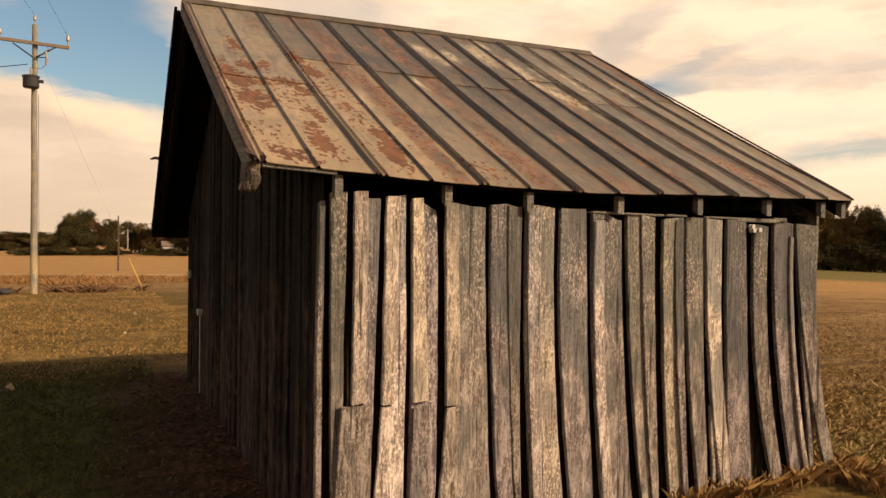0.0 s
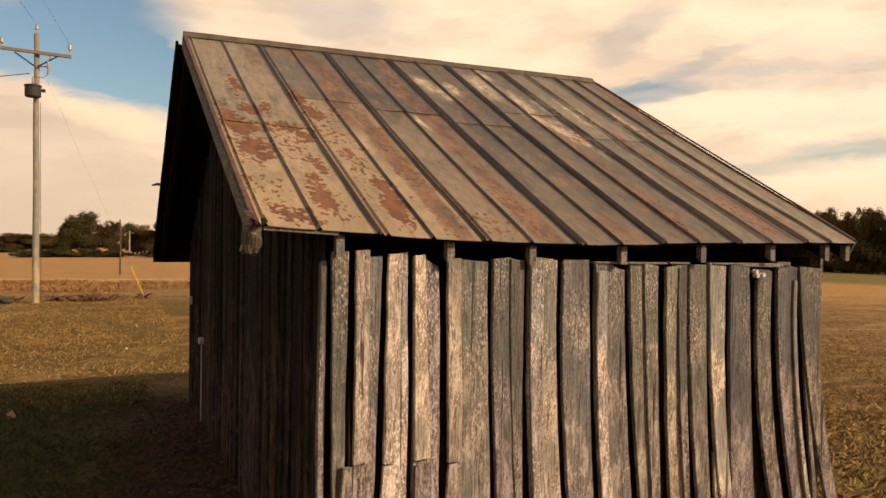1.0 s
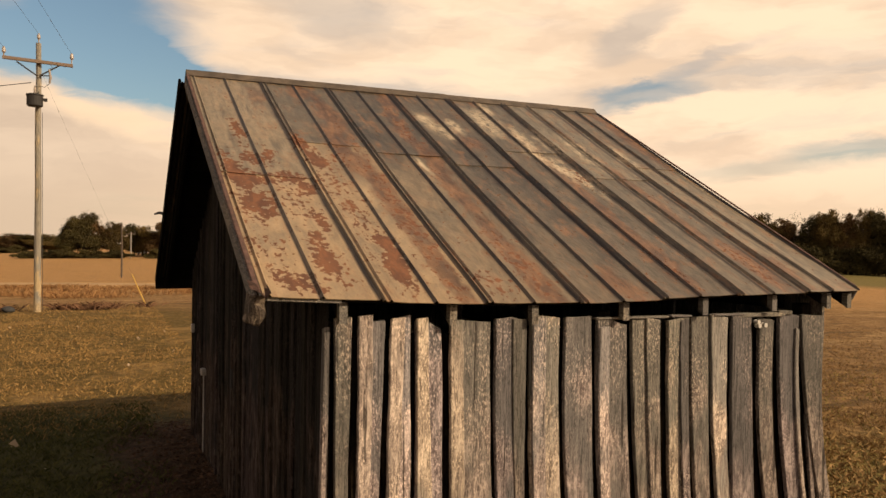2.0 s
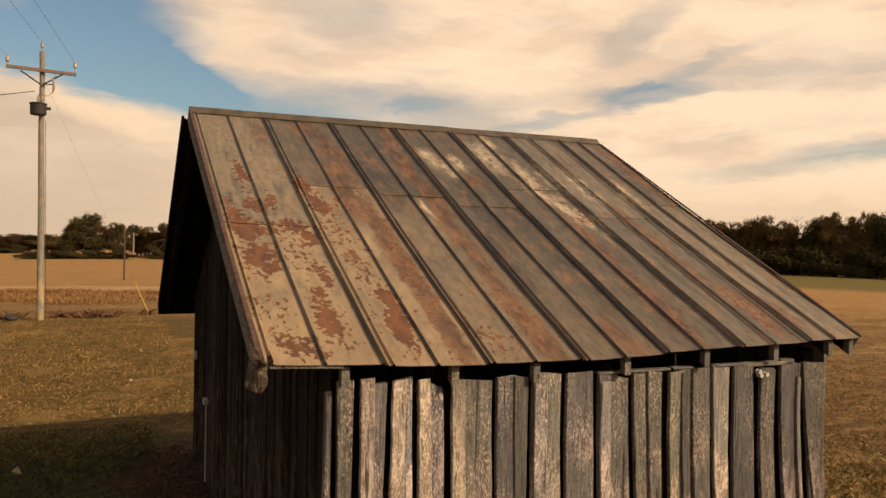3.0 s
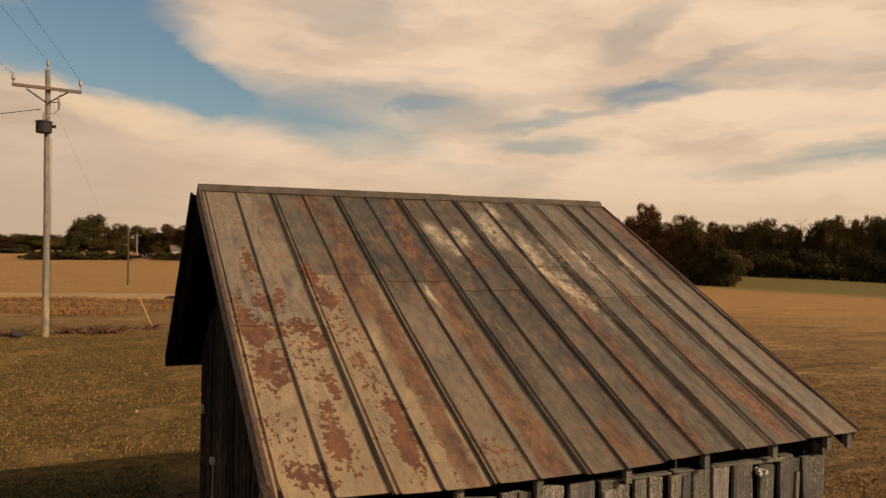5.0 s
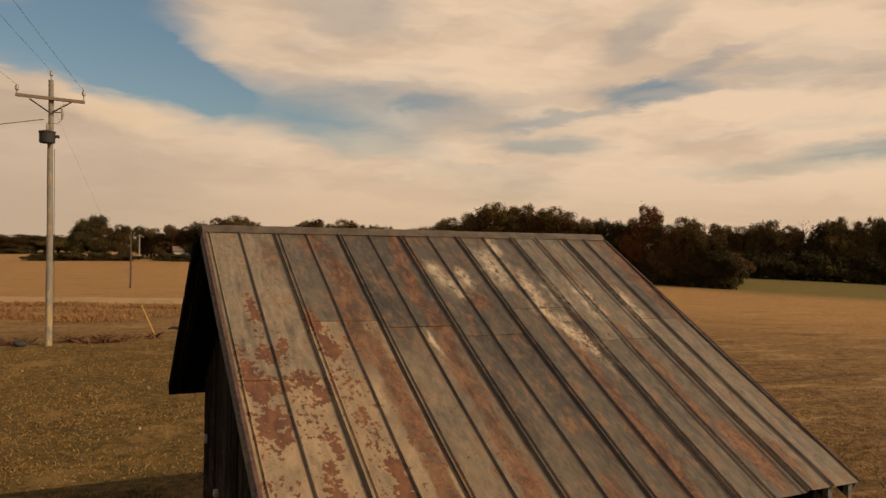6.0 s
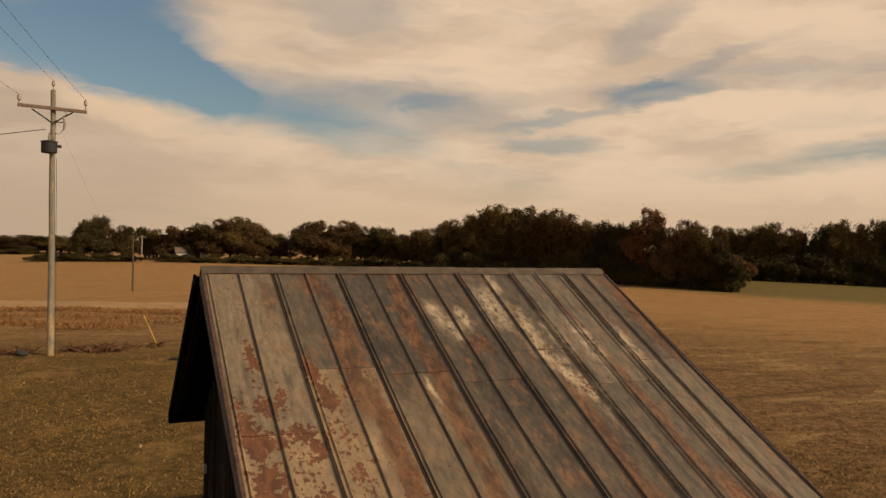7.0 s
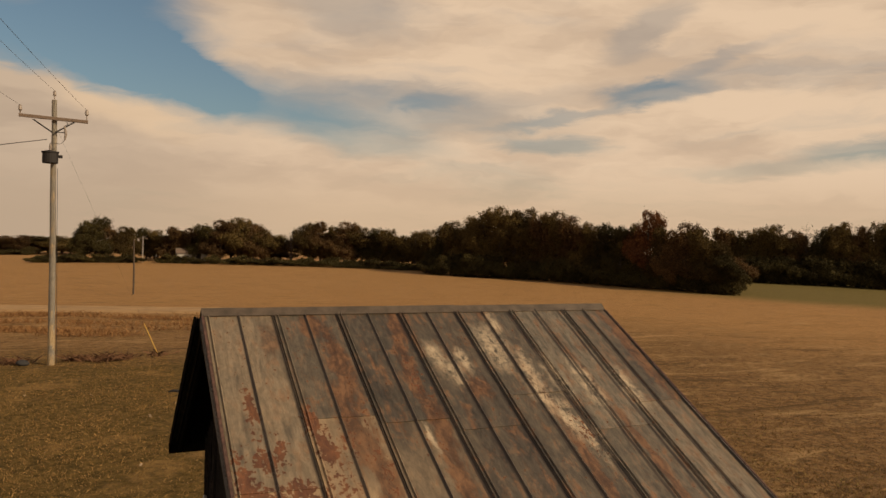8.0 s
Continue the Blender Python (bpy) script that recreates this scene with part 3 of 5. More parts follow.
def bearing(angle, distance):
    x, y = distance * math.sin(radians(angle)), distance * math.cos(radians(angle))
    return x, y, ground_z(x, y)


def build_ground():
    radii = [0.0] + [0.5 * 1.052 ** k for k in range(178)]
    turns = 150
    verts, faces = [(0, 0, ground_z(0, 0))], []
    for r in radii[1:]:
        for k in range(turns):
            a = 2 * math.pi * k / turns
            verts.append((r * math.sin(a), r * math.cos(a), ground_z(r * math.sin(a), r * math.cos(a))))
    for k in range(turns):
        faces.append((0, 1 + (k + 1) % turns, 1 + k))
    for i in range(len(radii) - 2):
        for k in range(turns):
            a, b = 1 + i * turns + k, 1 + i * turns + (k + 1) % turns
            faces.append((a, b, b + turns, a + turns))
    ob = part("ground", (verts, faces), GROUND)
    ob.data.polygons.foreach_set("use_smooth", [True] * len(ob.data.polygons))
    tagged(ob, "dry autumn field and mown grass on a low rise", "ground", kind="structure")


build_ground()

VIEW = Vector((0.410, 0.912, 0))
SIDE = Vector((0.912, -0.410, 0))


def build_road():
    verts, faces = [], []
    for i in range(91):
        s = -265 + i * 3.0
        for k, d in enumerate((45.6, 46.8, 48.6, 50.4, 51.8)):
            p = VIEW * (d + 0.35 * noise.noise(Vector((s * 0.15, k * 3.1, 0)))) + SIDE * s
            verts.append((p.x, p.y, ground_z(p.x, p.y) + (0.05, 0.09, 0.07, 0.09, 0.05)[k] - (0.12 if k in (0, 4) else 0)))
    for i in range(90):
        for k in range(4):
            a = i * 5 + k
            faces.append((a, a + 5, a + 6, a + 1))
    tagged(part("road", (verts, faces), DUST), "pale dirt farm road between the fields", "road", kind="structure")


build_road()

# ---- shed ----
WEST, EAST, FRONT, BACK = 1.0, 4.47, 3.50, 9.00
EAVE_Y, RIDGE_Y, BACK_EAVE_Y, RIDGE_Z, BACK_EAVE_Z = 3.39, 6.47, 9.27, 3.568, 1.70
RAKE_W, RAKE_E = 0.645, 4.64


def eave_z(x):
    """The front eave sags in its middle."""
    return float(np.interp(x, [0.6, 1.0, 1.5, 1.9, 2.4, 2.9, 3.5, 4.1, 4.7], [2.008, 1.985, 1.962, 1.945, 1.938, 1.944, 1.958, 1.964, 1.962]))


def ridge_y(x):
    """The old ridge runs slightly askew."""
    return 6.55 - 0.042 * (x - 0.65)


def roof_point(x, s, lift=0.0):
    """A point of the front slope: s from 0 at the eave to 1 at the ridge."""
    y = EAVE_Y + (ridge_y(x) - EAVE_Y) * s
    z = eave_z(x) + (RIDGE_Z - eave_z(x)) * s - 0.02 * math.sin(math.pi * s)
    return Vector((x, y - 0.46 * lift, z + 0.89 * lift))


def back_point(x, s, lift=0.0):
    y = BACK_EAVE_Y + (ridge_y(x) - BACK_EAVE_Y) * s
    z = BACK_EAVE_Z + (RIDGE_Z - BACK_EAVE_Z) * s - 0.03 * math.sin(math.pi * s)
    return Vector((x, y + 0.55 * lift, z + 0.83 * lift))


def roof_under(y):
    """The height of the rafters' lower side over a wall."""
    if y < RIDGE_Y:
        return 1.955 + (RIDGE_Z - 1.955) * (y - EAVE_Y) / (RIDGE_Y - EAVE_Y) - 0.12
    return BACK_EAVE_Z + (RIDGE_Z - BACK_EAVE_Z) * (BACK_EAVE_Y - y) / (BACK_EAVE_Y - RIDGE_Y) - 0.12


shed = tagged(empty("shed", (0, 0, 0)), "old weathered board shed with a rusty crimped steel roof", "shed")


def wall_frame(name, pieces, label):
    """The first timber stands for the wall; the others and the boards are its parts."""
    wall = None
    for a, b, w, d in pieces:
        upright = abs(b[2] - a[2]) > 1.0
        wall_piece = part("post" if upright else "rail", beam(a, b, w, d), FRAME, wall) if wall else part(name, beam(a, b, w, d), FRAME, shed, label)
        wall = wall or wall_piece
    return wall


def build_front_wall():
    y = FRONT + 0.085
    wall = wall_frame("front_wall", [((WEST, y, 0.30), (EAST, y, 0.30), 0.04, 0.09),
                                     ((WEST, y, 1.70), (EAST, y, 1.68), 0.05, 0.10), ((WEST + 0.05, y + 0.05, 0.0), (WEST + 0.05, y + 0.05, 1.85), 0.09, 0.09),
                                     ((EAST - 0.06, y + 0.05, 0.0), (EAST - 0.06, y + 0.05, 1.85), 0.09, 0.09), ((2.7, y + 0.05, 0.0), (2.7, y + 0.05, 1.85), 0.09, 0.09)],
                      "front wall of uneven upright boards with open gaps")
    # left and right edge at the top, in the middle and at the foot, and the height of the top
    west_boards = [(1.025, 1.107, 1.037, 1.103, 1.050, 1.106, 1.875), (1.191, 1.282, 1.203, 1.261, 1.211, 1.246, 1.852), (1.336, 1.413, 1.349, 1.427, 1.365, 1.415, 1.866), (1.447, 1.586, 1.461, 1.611, 1.443, 1.595, 1.845),
                   (1.677, 1.872, 1.706, 1.898, 1.718, 1.943, 1.832), (1.901, 2.091, 1.926, 2.099, 2.005, 2.132, 1.845), (2.125, 2.308, 2.147, 2.336, 2.215, 2.427, 1.842), (2.346, 2.523, 2.373, 2.558, 2.481, 2.627, 1.838)]
    east_boards = [(2.563, 2.775, 2.597, 2.811, 2.691, 2.904, 1.812), (2.813, 3.015, 2.869, 3.038, 2.982, 3.095, 1.812), (3.083, 3.236, 3.116, 3.263, 3.196, 3.330, 1.800), (3.259, 3.396, 3.307, 3.432, 3.426, 3.509, 1.803),
                   (3.428, 3.564, 3.486, 3.596, 3.638, 3.734, 1.806), (3.597, 3.765, 3.626, 3.810, 3.700, 3.890, 1.798), (3.826, 3.958, 3.878, 4.001, 4.083, 4.185, 1.772), (4.016, 4.190, 4.082, 4.240, 4.269, 4.421, 1.808), (4.214, 4.425, 4.352, 4.478, 4.600, 4.705, 1.785)]
    # lining boards added behind the gaps, near black to keep them in shade
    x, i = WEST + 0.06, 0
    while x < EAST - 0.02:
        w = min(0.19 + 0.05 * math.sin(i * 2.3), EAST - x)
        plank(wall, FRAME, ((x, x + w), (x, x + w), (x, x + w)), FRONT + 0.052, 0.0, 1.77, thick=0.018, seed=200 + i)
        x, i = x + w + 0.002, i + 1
    bleached = {2, 6, 10, 12}
    splits = {3: 0.045, 5: 0.035, 8: 0.03, 15: 0.04}
    for i, (lt, rt, lm, rm, lf, rf, zt) in enumerate(west_boards + east_boards):
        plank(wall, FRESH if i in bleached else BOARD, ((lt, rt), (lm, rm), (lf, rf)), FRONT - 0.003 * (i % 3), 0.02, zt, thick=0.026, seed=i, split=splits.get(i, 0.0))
    # short boards nailed over the others, and patched lengths under them
    for i, (lf, rf, z0, lt, rt, z1) in enumerate([(1.134, 1.206, 0.846, 1.138, 1.210, 1.885), (1.292, 1.358, 0.828, 1.304, 1.376, 1.868), (1.457, 1.546, 0.832, 1.443, 1.499, 1.862), (1.646, 1.724, 0.797, 1.625, 1.703, 1.843)]):
        plank(wall, FRESH, ((lt, rt), ((lt + lf) / 2, (rt + rf) / 2), (lf, rf)), FRONT - 0.034, z0, z1, thick=0.022, rag=0.005, seed=40 + i)
    for i, (lf, rf, lt, rt, z1) in enumerate([(1.020, 1.225, 1.083, 1.242, 0.832), (1.225, 1.335, 1.293, 1.377, 0.811), (1.425, 1.545, 1.463, 1.554, 0.803), (1.590, 1.700, 1.651, 1.729, 0.785)]):
        plank(wall, FRESH if i == 1 else BOARD, ((lt, rt), ((lt + lf) / 2 + 0.008, (rt + rf) / 2 + 0.006), (lf, rf)), FRONT - 0.031, 0.02, z1, thick=0.020, rag=0.006, seed=50 + i)
    # narrow strips nailed along the sides of the wide boards
    for i, (lt, rt, lm, rm, lf, rf, z1) in enumerate([(2.000, 2.088, 2.030, 2.095, 2.100, 2.130, 1.838), (2.128, 2.212, 2.150, 2.230, 2.216, 2.300, 1.835), (2.565, 2.645, 2.600, 2.672, 2.694, 2.770, 1.775),
                                                      (2.905, 3.013, 2.955, 3.036, 3.040, 3.093, 1.806), (3.170, 3.234, 3.205, 3.261, 3.290, 3.328, 1.795), (4.150, 4.192, 4.205, 4.242, 4.375, 4.420, 1.70)]):
        plank(wall, FRESH if i in (1, 2, 5) else BOARD, ((lt, rt), (lm, rm), (lf, rf)), FRONT - 0.032, 0.03, z1, thick=0.012, rag=0.010, seed=80 + i)
    # split slivers, standing away from their boards
    for i, (lf, rf, lt, rt, z1) in enumerate([(3.560, 3.590, 3.515, 3.540, 0.62), (4.640, 4.675, 4.560, 4.580, 0.50), (4.150, 4.185, 4.080, 4.095, 0.42), (4.455, 4.50, 4.30, 4.33, 1.10)]):
        plank(wall, BOARD, ((lt, rt), ((lt + lf) / 2, (rt + rf) / 2), (lf, rf)), FRONT + 0.006, 0.02, z1, thick=0.018, rag=0.02, seed=60 + i)
    for x, z in ((3.789, 1.763), (3.800, 1.738), (3.850, 1.742)):
        part("wire_knob", tube([(x, FRONT - 0.025, z), (x, FRONT - 0.04, z), (x, FRONT - 0.045, z), (x, FRONT - 0.065, z)], [0.011, 0.016, 0.011, 0.015], 8), WHITE, wall, "small white porcelain wire knob")
    # broken, sun-bleached pieces of the wall plate on the board tops
    for a, b, z in ((2.55, 3.08, 1.822), (3.10, 3.26, 1.818), (3.44, 3.70, 1.814), (3.66, 4.05, 1.806), (4.00, 4.12, 1.812)):
        part("top_plate", beam((a, FRONT - 0.010, z), (b, FRONT - 0.014, z - 0.012 * (b - a)), 0.055, 0.013 + 0.012 * (a > 3.6), 0.004), TAIL, wall)


build_front_wall()


def build_side_wall(name, x, out, mat, seed, label):
    inner = x - out * 0.045
    wall = wall_frame(name, [((inner, FRONT + 0.1, 0.3), (inner, BACK - 0.1, 0.3), 0.04, 0.09), ((inner, FRONT + 0.1, 1.2), (inner, BACK - 0.1, 1.2), 0.04, 0.09),
                             ((inner, FRONT + 0.3, 1.85), (inner, BACK - 0.3, 1.75), 0.05, 0.1)], label)
    rnd = random.Random(seed)
    y = FRONT + 0.012
    while y < BACK - 0.05:
        w = rnd.uniform(0.13, 0.24)
        w = min(w, BACK - y)
        mid = y + w / 2
        lean = rnd.uniform(-0.015, 0.015)
        z0 = ground_z(x, mid) - 0.02
        ob = board(wall, mat, (x + out * 0.003 * rnd.randint(0, 2), mid + lean, z0), (x, mid, roof_under(mid) + 0.02), w, w * rnd.uniform(0.95, 1.0), (0, 1, 0), (out, 0, 0),
                   bow=rnd.uniform(-0.008, 0.008), seed=seed + int(mid * 100))
        y += w + rnd.choice((0.004, 0.008, 0.014, 0.02))
        # on the unseen east side battens close every gap, to block the sun
        if rnd.random() < 0.75 or out > 0:
            board(wall, mat, (x + out * 0.026, y - 0.006 + rnd.uniform(-0.02, 0.02), z0), (x + out * 0.024, y - 0.006, roof_under(y) + 0.01), 0.055, 0.05, (0, 1, 0), (out, 0, 0),
                  thick=0.02, seed=seed + 7 + int(mid * 100))
    return wall


west = build_side_wall("side_wall", WEST, -1, GABLE, 100, "gable wall of old upright boards, coloured dark for its shade")
build_side_wall("side_wall", EAST, 1, BOARD, 300, "gable wall of weathered upright boards")
part("corner_board", board_mesh((0, 0, 0), (0, 0, 1.80), 0.035, 0.04, (0, 1, 0), (-1, 0, 0), thick=0.03, seed=9), BOARD, west).location = (WEST - 0.002, FRONT - 0.006, 0.03)
for y, z, h, w in ((8.69, 1.17, 0.085, 0.07), (7.80, 0.84, 0.062, 0.055)):
    part("junction_box", box((WEST - 0.05, y, z), (0.05, w * 1.6, h), None, 0.006), GREY_BOX, west, "small grey electrical box on the wall")
part("conduit", tube([(WEST - 0.045, 7.80, 0.02), (WEST - 0.045, 7.80, 0.81)], [0.007, 0.007]), GREY_BOX, west)
part("latch", beam((WEST - 0.04, 6.09, 1.17), (WEST - 0.05, 6.05, 1.02), 0.02, 0.03, 0.003), DARK, west, "dark iron latch")


def build_back_wall():
    y = BACK - 0.045
    wall = wall_frame("back_wall", [((WEST, y, 0.3), (EAST, y, 0.3), 0.04, 0.09), ((WEST, y, 1.4), (EAST, y, 1.4), 0.04, 0.09)], "rear wall of weathered upright boards")
    x, i = WEST + 0.01, 0
    rnd = random.Random(5)
    while x < EAST - 0.05:
        w = min(rnd.uniform(0.15, 0.25), EAST - x)
        board(wall, BOARD, (x + w / 2, BACK + 0.026 * (i % 2), -0.05), (x + w / 2, BACK + 0.026 * (i % 2), 1.72), w + 0.03, w + 0.03, (1, 0, 0), (0, 1, 0), seed=500 + i)
        x += w + 0.008
        i += 1


build_back_wall()

SEAMS = [0.645, 1.225, 1.785, 2.370, 2.940, 3.525, 4.118, 4.640]
LAPS = [0.435, 0.625, 0.60, 0.56, 0.66, 0.52, 0.60]
# how tan, sooty and silvery each sheet has weathered, west to east
WEAR_LOW = [(0.95, 0.0, 0.0), (0.85, 0.05, 0.0), (0.45, 0.25, 0.1), (0.28, 0.50, 0.0), (0.18, 0.50, 0.0), (0.15, 0.35, 0.15), (0.25, 0.15, 0.40)]
WEAR_HIGH = [(0.40, 0.05, 0.35), (0.18, 0.45, 0.10), (0.15, 0.75, 0.0), (0.25, 0.70, 0.05), (0.15, 0.55, 0.15), (0.10, 0.20, 0.50), (0.15, 0.40, 0.20)]


def sheet_mesh(x0, x1, s0, s1, point, lift, last=False):
    """A crimped roofing sheet: double ribs at its edges, one in its middle; (verts, faces)."""
    w = x1 - x0
    rib = 0.015
    profile = [(0.0, 0.0), (0.010, rib), (0.020, 0.001), (0.032, 0.001), (0.042, rib), (0.054, 0.0), (w * 0.27, -0.002), (w / 2 - 0.014, 0.0),
               (w / 2, rib), (w / 2 + 0.014, 0.0), (w * 0.75, -0.002), (w - 0.014, 0.0), (w - 0.004, rib * 0.8), (w + 0.004, 0.0)]
    steps = 12
    verts, faces = [], []
    m = len(profile)
    for layer in (0.0, -0.003):
        for i in range(steps + 1):
            s = s0 + (s1 - s0) * i / steps
            for u, up in profile:
                wave = 0.004 * noise.noise(Vector(((x0 + u) * 3.1, s * 7.0, s0)))
                verts.append(point(x0 + u, s, lift + up + wave + layer))
    n = m * (steps + 1)
    for i in range(steps):
        for k in range(m - 1):
            a = i * m + k
            faces.append((a, a + 1, a + m + 1, a + m))
            faces.append((n + a, n + a + m, n + a + m + 1, n + a + 1))
    for k in range(m - 1):
        faces.append((k + 1, k, n + k, n + k + 1))
        b = steps * m + k
        faces.append((b, b + 1, n + b + 1, n + b))
    for i in range(steps):
        a = i * m
        faces.append((a, a + m, n + a + m, n + a))
        a += m - 1
        faces.append((a + m, a, n + a, n + a + m))
    return verts, faces


def lath_mesh(s, point):
    """A flat lath along the slope, following its sag; (verts, faces)."""
    verts, faces = [], []
    steps = 10
    for i in range(steps + 1):
        x = RAKE_W + 0.03 + (RAKE_E - RAKE_W - 0.06) * i / steps
        verts += [point(x, s - 0.027, -0.012), point(x, s + 0.027, -0.012), point(x, s + 0.027, -0.034), point(x, s - 0.027, -0.034)]
    for i in range(steps):
        for k in range(4):
            a, b = i * 4 + k, i * 4 + (k + 1) % 4
            faces.append((a, b, b + 4, a + 4))
    faces += [(3, 2, 1, 0), tuple(steps * 4 + k for k in range(4))]
    return verts, faces


def rafter_mesh(x, stations, half=0.018):
    """A front rafter or its tail, cut plumb at its ends; (verts, faces)."""
    verts = []
    for s in stations:
        p = roof_point(x, s, -0.036)
        for dx, dz in ((-half, 0), (half, 0), (half, -0.10), (-half, -0.10)):
            verts.append((p.x + dx, p.y, p.z + dz))
    last = 4 * (len(stations) - 1)
    faces = [(0, 1, 2, 3), tuple(last + k for k in (3, 2, 1, 0))]
    for i in range(len(stations) - 1):
        for k in range(4):
            a, b = i * 4 + k, i * 4 + (k + 1) % 4
            faces.append((a, a + 4, b + 4, b))
    return verts, faces


def build_roof():
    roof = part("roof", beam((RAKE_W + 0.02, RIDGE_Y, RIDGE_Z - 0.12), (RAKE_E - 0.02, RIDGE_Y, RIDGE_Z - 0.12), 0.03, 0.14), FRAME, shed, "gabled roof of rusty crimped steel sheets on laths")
    # laths nearly edge to edge, a near-black underside for the eave's shade
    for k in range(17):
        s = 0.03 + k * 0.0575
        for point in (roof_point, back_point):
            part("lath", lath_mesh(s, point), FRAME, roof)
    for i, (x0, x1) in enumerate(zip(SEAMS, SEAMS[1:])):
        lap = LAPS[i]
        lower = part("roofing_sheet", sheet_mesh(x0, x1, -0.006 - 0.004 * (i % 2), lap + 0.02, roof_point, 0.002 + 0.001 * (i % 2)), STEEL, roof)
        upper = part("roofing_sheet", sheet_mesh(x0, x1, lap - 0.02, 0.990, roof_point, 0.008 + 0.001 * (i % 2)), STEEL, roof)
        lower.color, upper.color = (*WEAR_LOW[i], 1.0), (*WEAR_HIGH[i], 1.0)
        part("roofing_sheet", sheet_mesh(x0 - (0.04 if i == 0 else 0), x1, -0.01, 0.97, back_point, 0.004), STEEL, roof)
    # rafters in a near-black shade colour, their sawn tails in a sunlit pale one
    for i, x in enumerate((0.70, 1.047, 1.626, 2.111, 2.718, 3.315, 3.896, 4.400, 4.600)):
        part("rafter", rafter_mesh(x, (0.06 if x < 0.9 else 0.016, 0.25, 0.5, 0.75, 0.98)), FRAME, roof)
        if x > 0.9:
            part("rafter_tail", rafter_mesh(x, (0.002, 0.009, 0.016), 0.020), TAIL, roof, "sawn rafter tail, coloured pale as if sunlit")
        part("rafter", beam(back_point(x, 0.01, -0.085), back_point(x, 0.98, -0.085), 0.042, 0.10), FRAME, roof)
    # ridge flashing in two lengths
    for a, b, up in ((RAKE_W - 0.012, 2.96, 0.030), (2.93, RAKE_E + 0.004, 0.026)):
        verts, faces = [], []
        steps = 10
        for layer in (0, -0.004):
            for i in range(steps + 1):
                x = a + (b - a) * i / steps
                j = 0.003 * noise.noise(Vector((x * 4, 0, layer)))
                verts += [roof_point(x, 0.980, up - 0.012 + j + layer), roof_point(x, 0.995, up + layer), Vector((x, ridge_y(x), RIDGE_Z + up + 0.012 + j + layer)),
                          back_point(x, 0.99, up + layer), back_point(x, 0.95, up - 0.008 + layer)]
        n = 5 * (steps + 1)
        for i in range(steps):
            for k in range(4):
                c = i * 5 + k
                faces.append((c, c + 1, c + 6, c + 5))
                faces.append((n + c, n + c + 5, n + c + 6, n + c + 1))
            faces.append((i * 5, i * 5 + 5, n + i * 5 + 5, n + i * 5))
        for k in range(4):
            faces.append((k + 1, k, n + k, n + k + 1))
            c = steps * 5 + k
            faces.append((c, c + 1, n + c + 1, n + c))
        part("ridge_cap", (verts, faces), CAP, roof, "dented zinc ridge flashing")
    # rake boards and folded edge metal
    for x, mat in ((RAKE_W - 0.012, TAIL), (RAKE_E + 0.012, TAIL)):
        part("rake_board", beam(roof_point(x, 0.0, -0.05), roof_point(x, 0.985, -0.05), 0.022, 0.085), mat, roof)
    part("rake_board", beam(back_point(RAKE_W - 0.055, 0.0, -0.05), back_point(RAKE_W - 0.055, 0.985, -0.05), 0.022, 0.10), FRAME, roof)
    part("rake_flashing", beam(roof_point(RAKE_W - 0.006, 0.004, 0.012), roof_point(RAKE_W - 0.006, 0.98, 0.016), 0.026, 0.014, 0.004), EDGE, roof, "rust-stained folded edge strip")
    part("rake_flashing", beam(roof_point(RAKE_E + 0.006, 0.004, 0.010), roof_point(RAKE_E + 0.006, 0.98, 0.012), 0.02, 0.010, 0.003), EDGE, roof)
    part("fascia", beam((RAKE_W - 0.06, BACK_EAVE_Y + 0.012, BACK_EAVE_Z - 0.065), (RAKE_E, BACK_EAVE_Y + 0.012, BACK_EAVE_Z - 0.065), 0.024, 0.13), FRAME, roof)
    # eave board and the broken purlin end at the west corner
    part("eave_board", beam(roof_point(0.68, 0.0, -0.022), roof_point(1.03, 0.0, -0.022), 0.03, 0.02, 0.003), TAIL, roof)
    bm = box((0, 0, 0), (0.060, 0.17, 0.135), None, 0.010)
    bmesh.ops.subdivide_edges(bm, edges=list(bm.edges), cuts=3, use_grid_fill=True)
    for v in bm.verts:
        v.co += 0.016 * noise.noise_vector(v.co * 19) + 0.007 * noise.noise_vector(v.co * 60)
        v.co.x *= 1.0 - 1.6 * max(0.0, -0.01 - v.co.z)
    stub = part("purlin_end", bm, KNOT, roof, "split dark timber end at the eave corner")
    stub.matrix_basis = pose(0.640, 3.47, 1.935, 2, 6, 3)
    # the edge strip's end, bent up and torn
    bm = bmesh.new()
    rows = [[bm.verts.new((0.60 + 0.022 * k + 0.004 * math.sin(5 * k), 3.345 + 0.035 * i, 2.005 + 0.012 * i + 0.022 * math.sin(1.3 * k) + (0.028 if k in (0, 4) else 0))) for k in range(5)] for i in range(4)]
    for ra, rb in zip(rows, rows[1:]):
        for k in range(4):
            bm.faces.new((ra[k], ra[k + 1], rb[k + 1], rb[k]))
    bmesh.ops.solidify(bm, geom=list(bm.faces), thickness=0.005)
    part("corner_scrap", bm, EDGE, roof, "torn rusty strip of edge metal")
    part("hook", tube([(0.66, 8.68, 2.44), (0.58, 8.70, 2.45), (0.53, 8.72, 2.435)], [0.018, 0.016, 0.008], 6), DARK, roof)


build_roof()


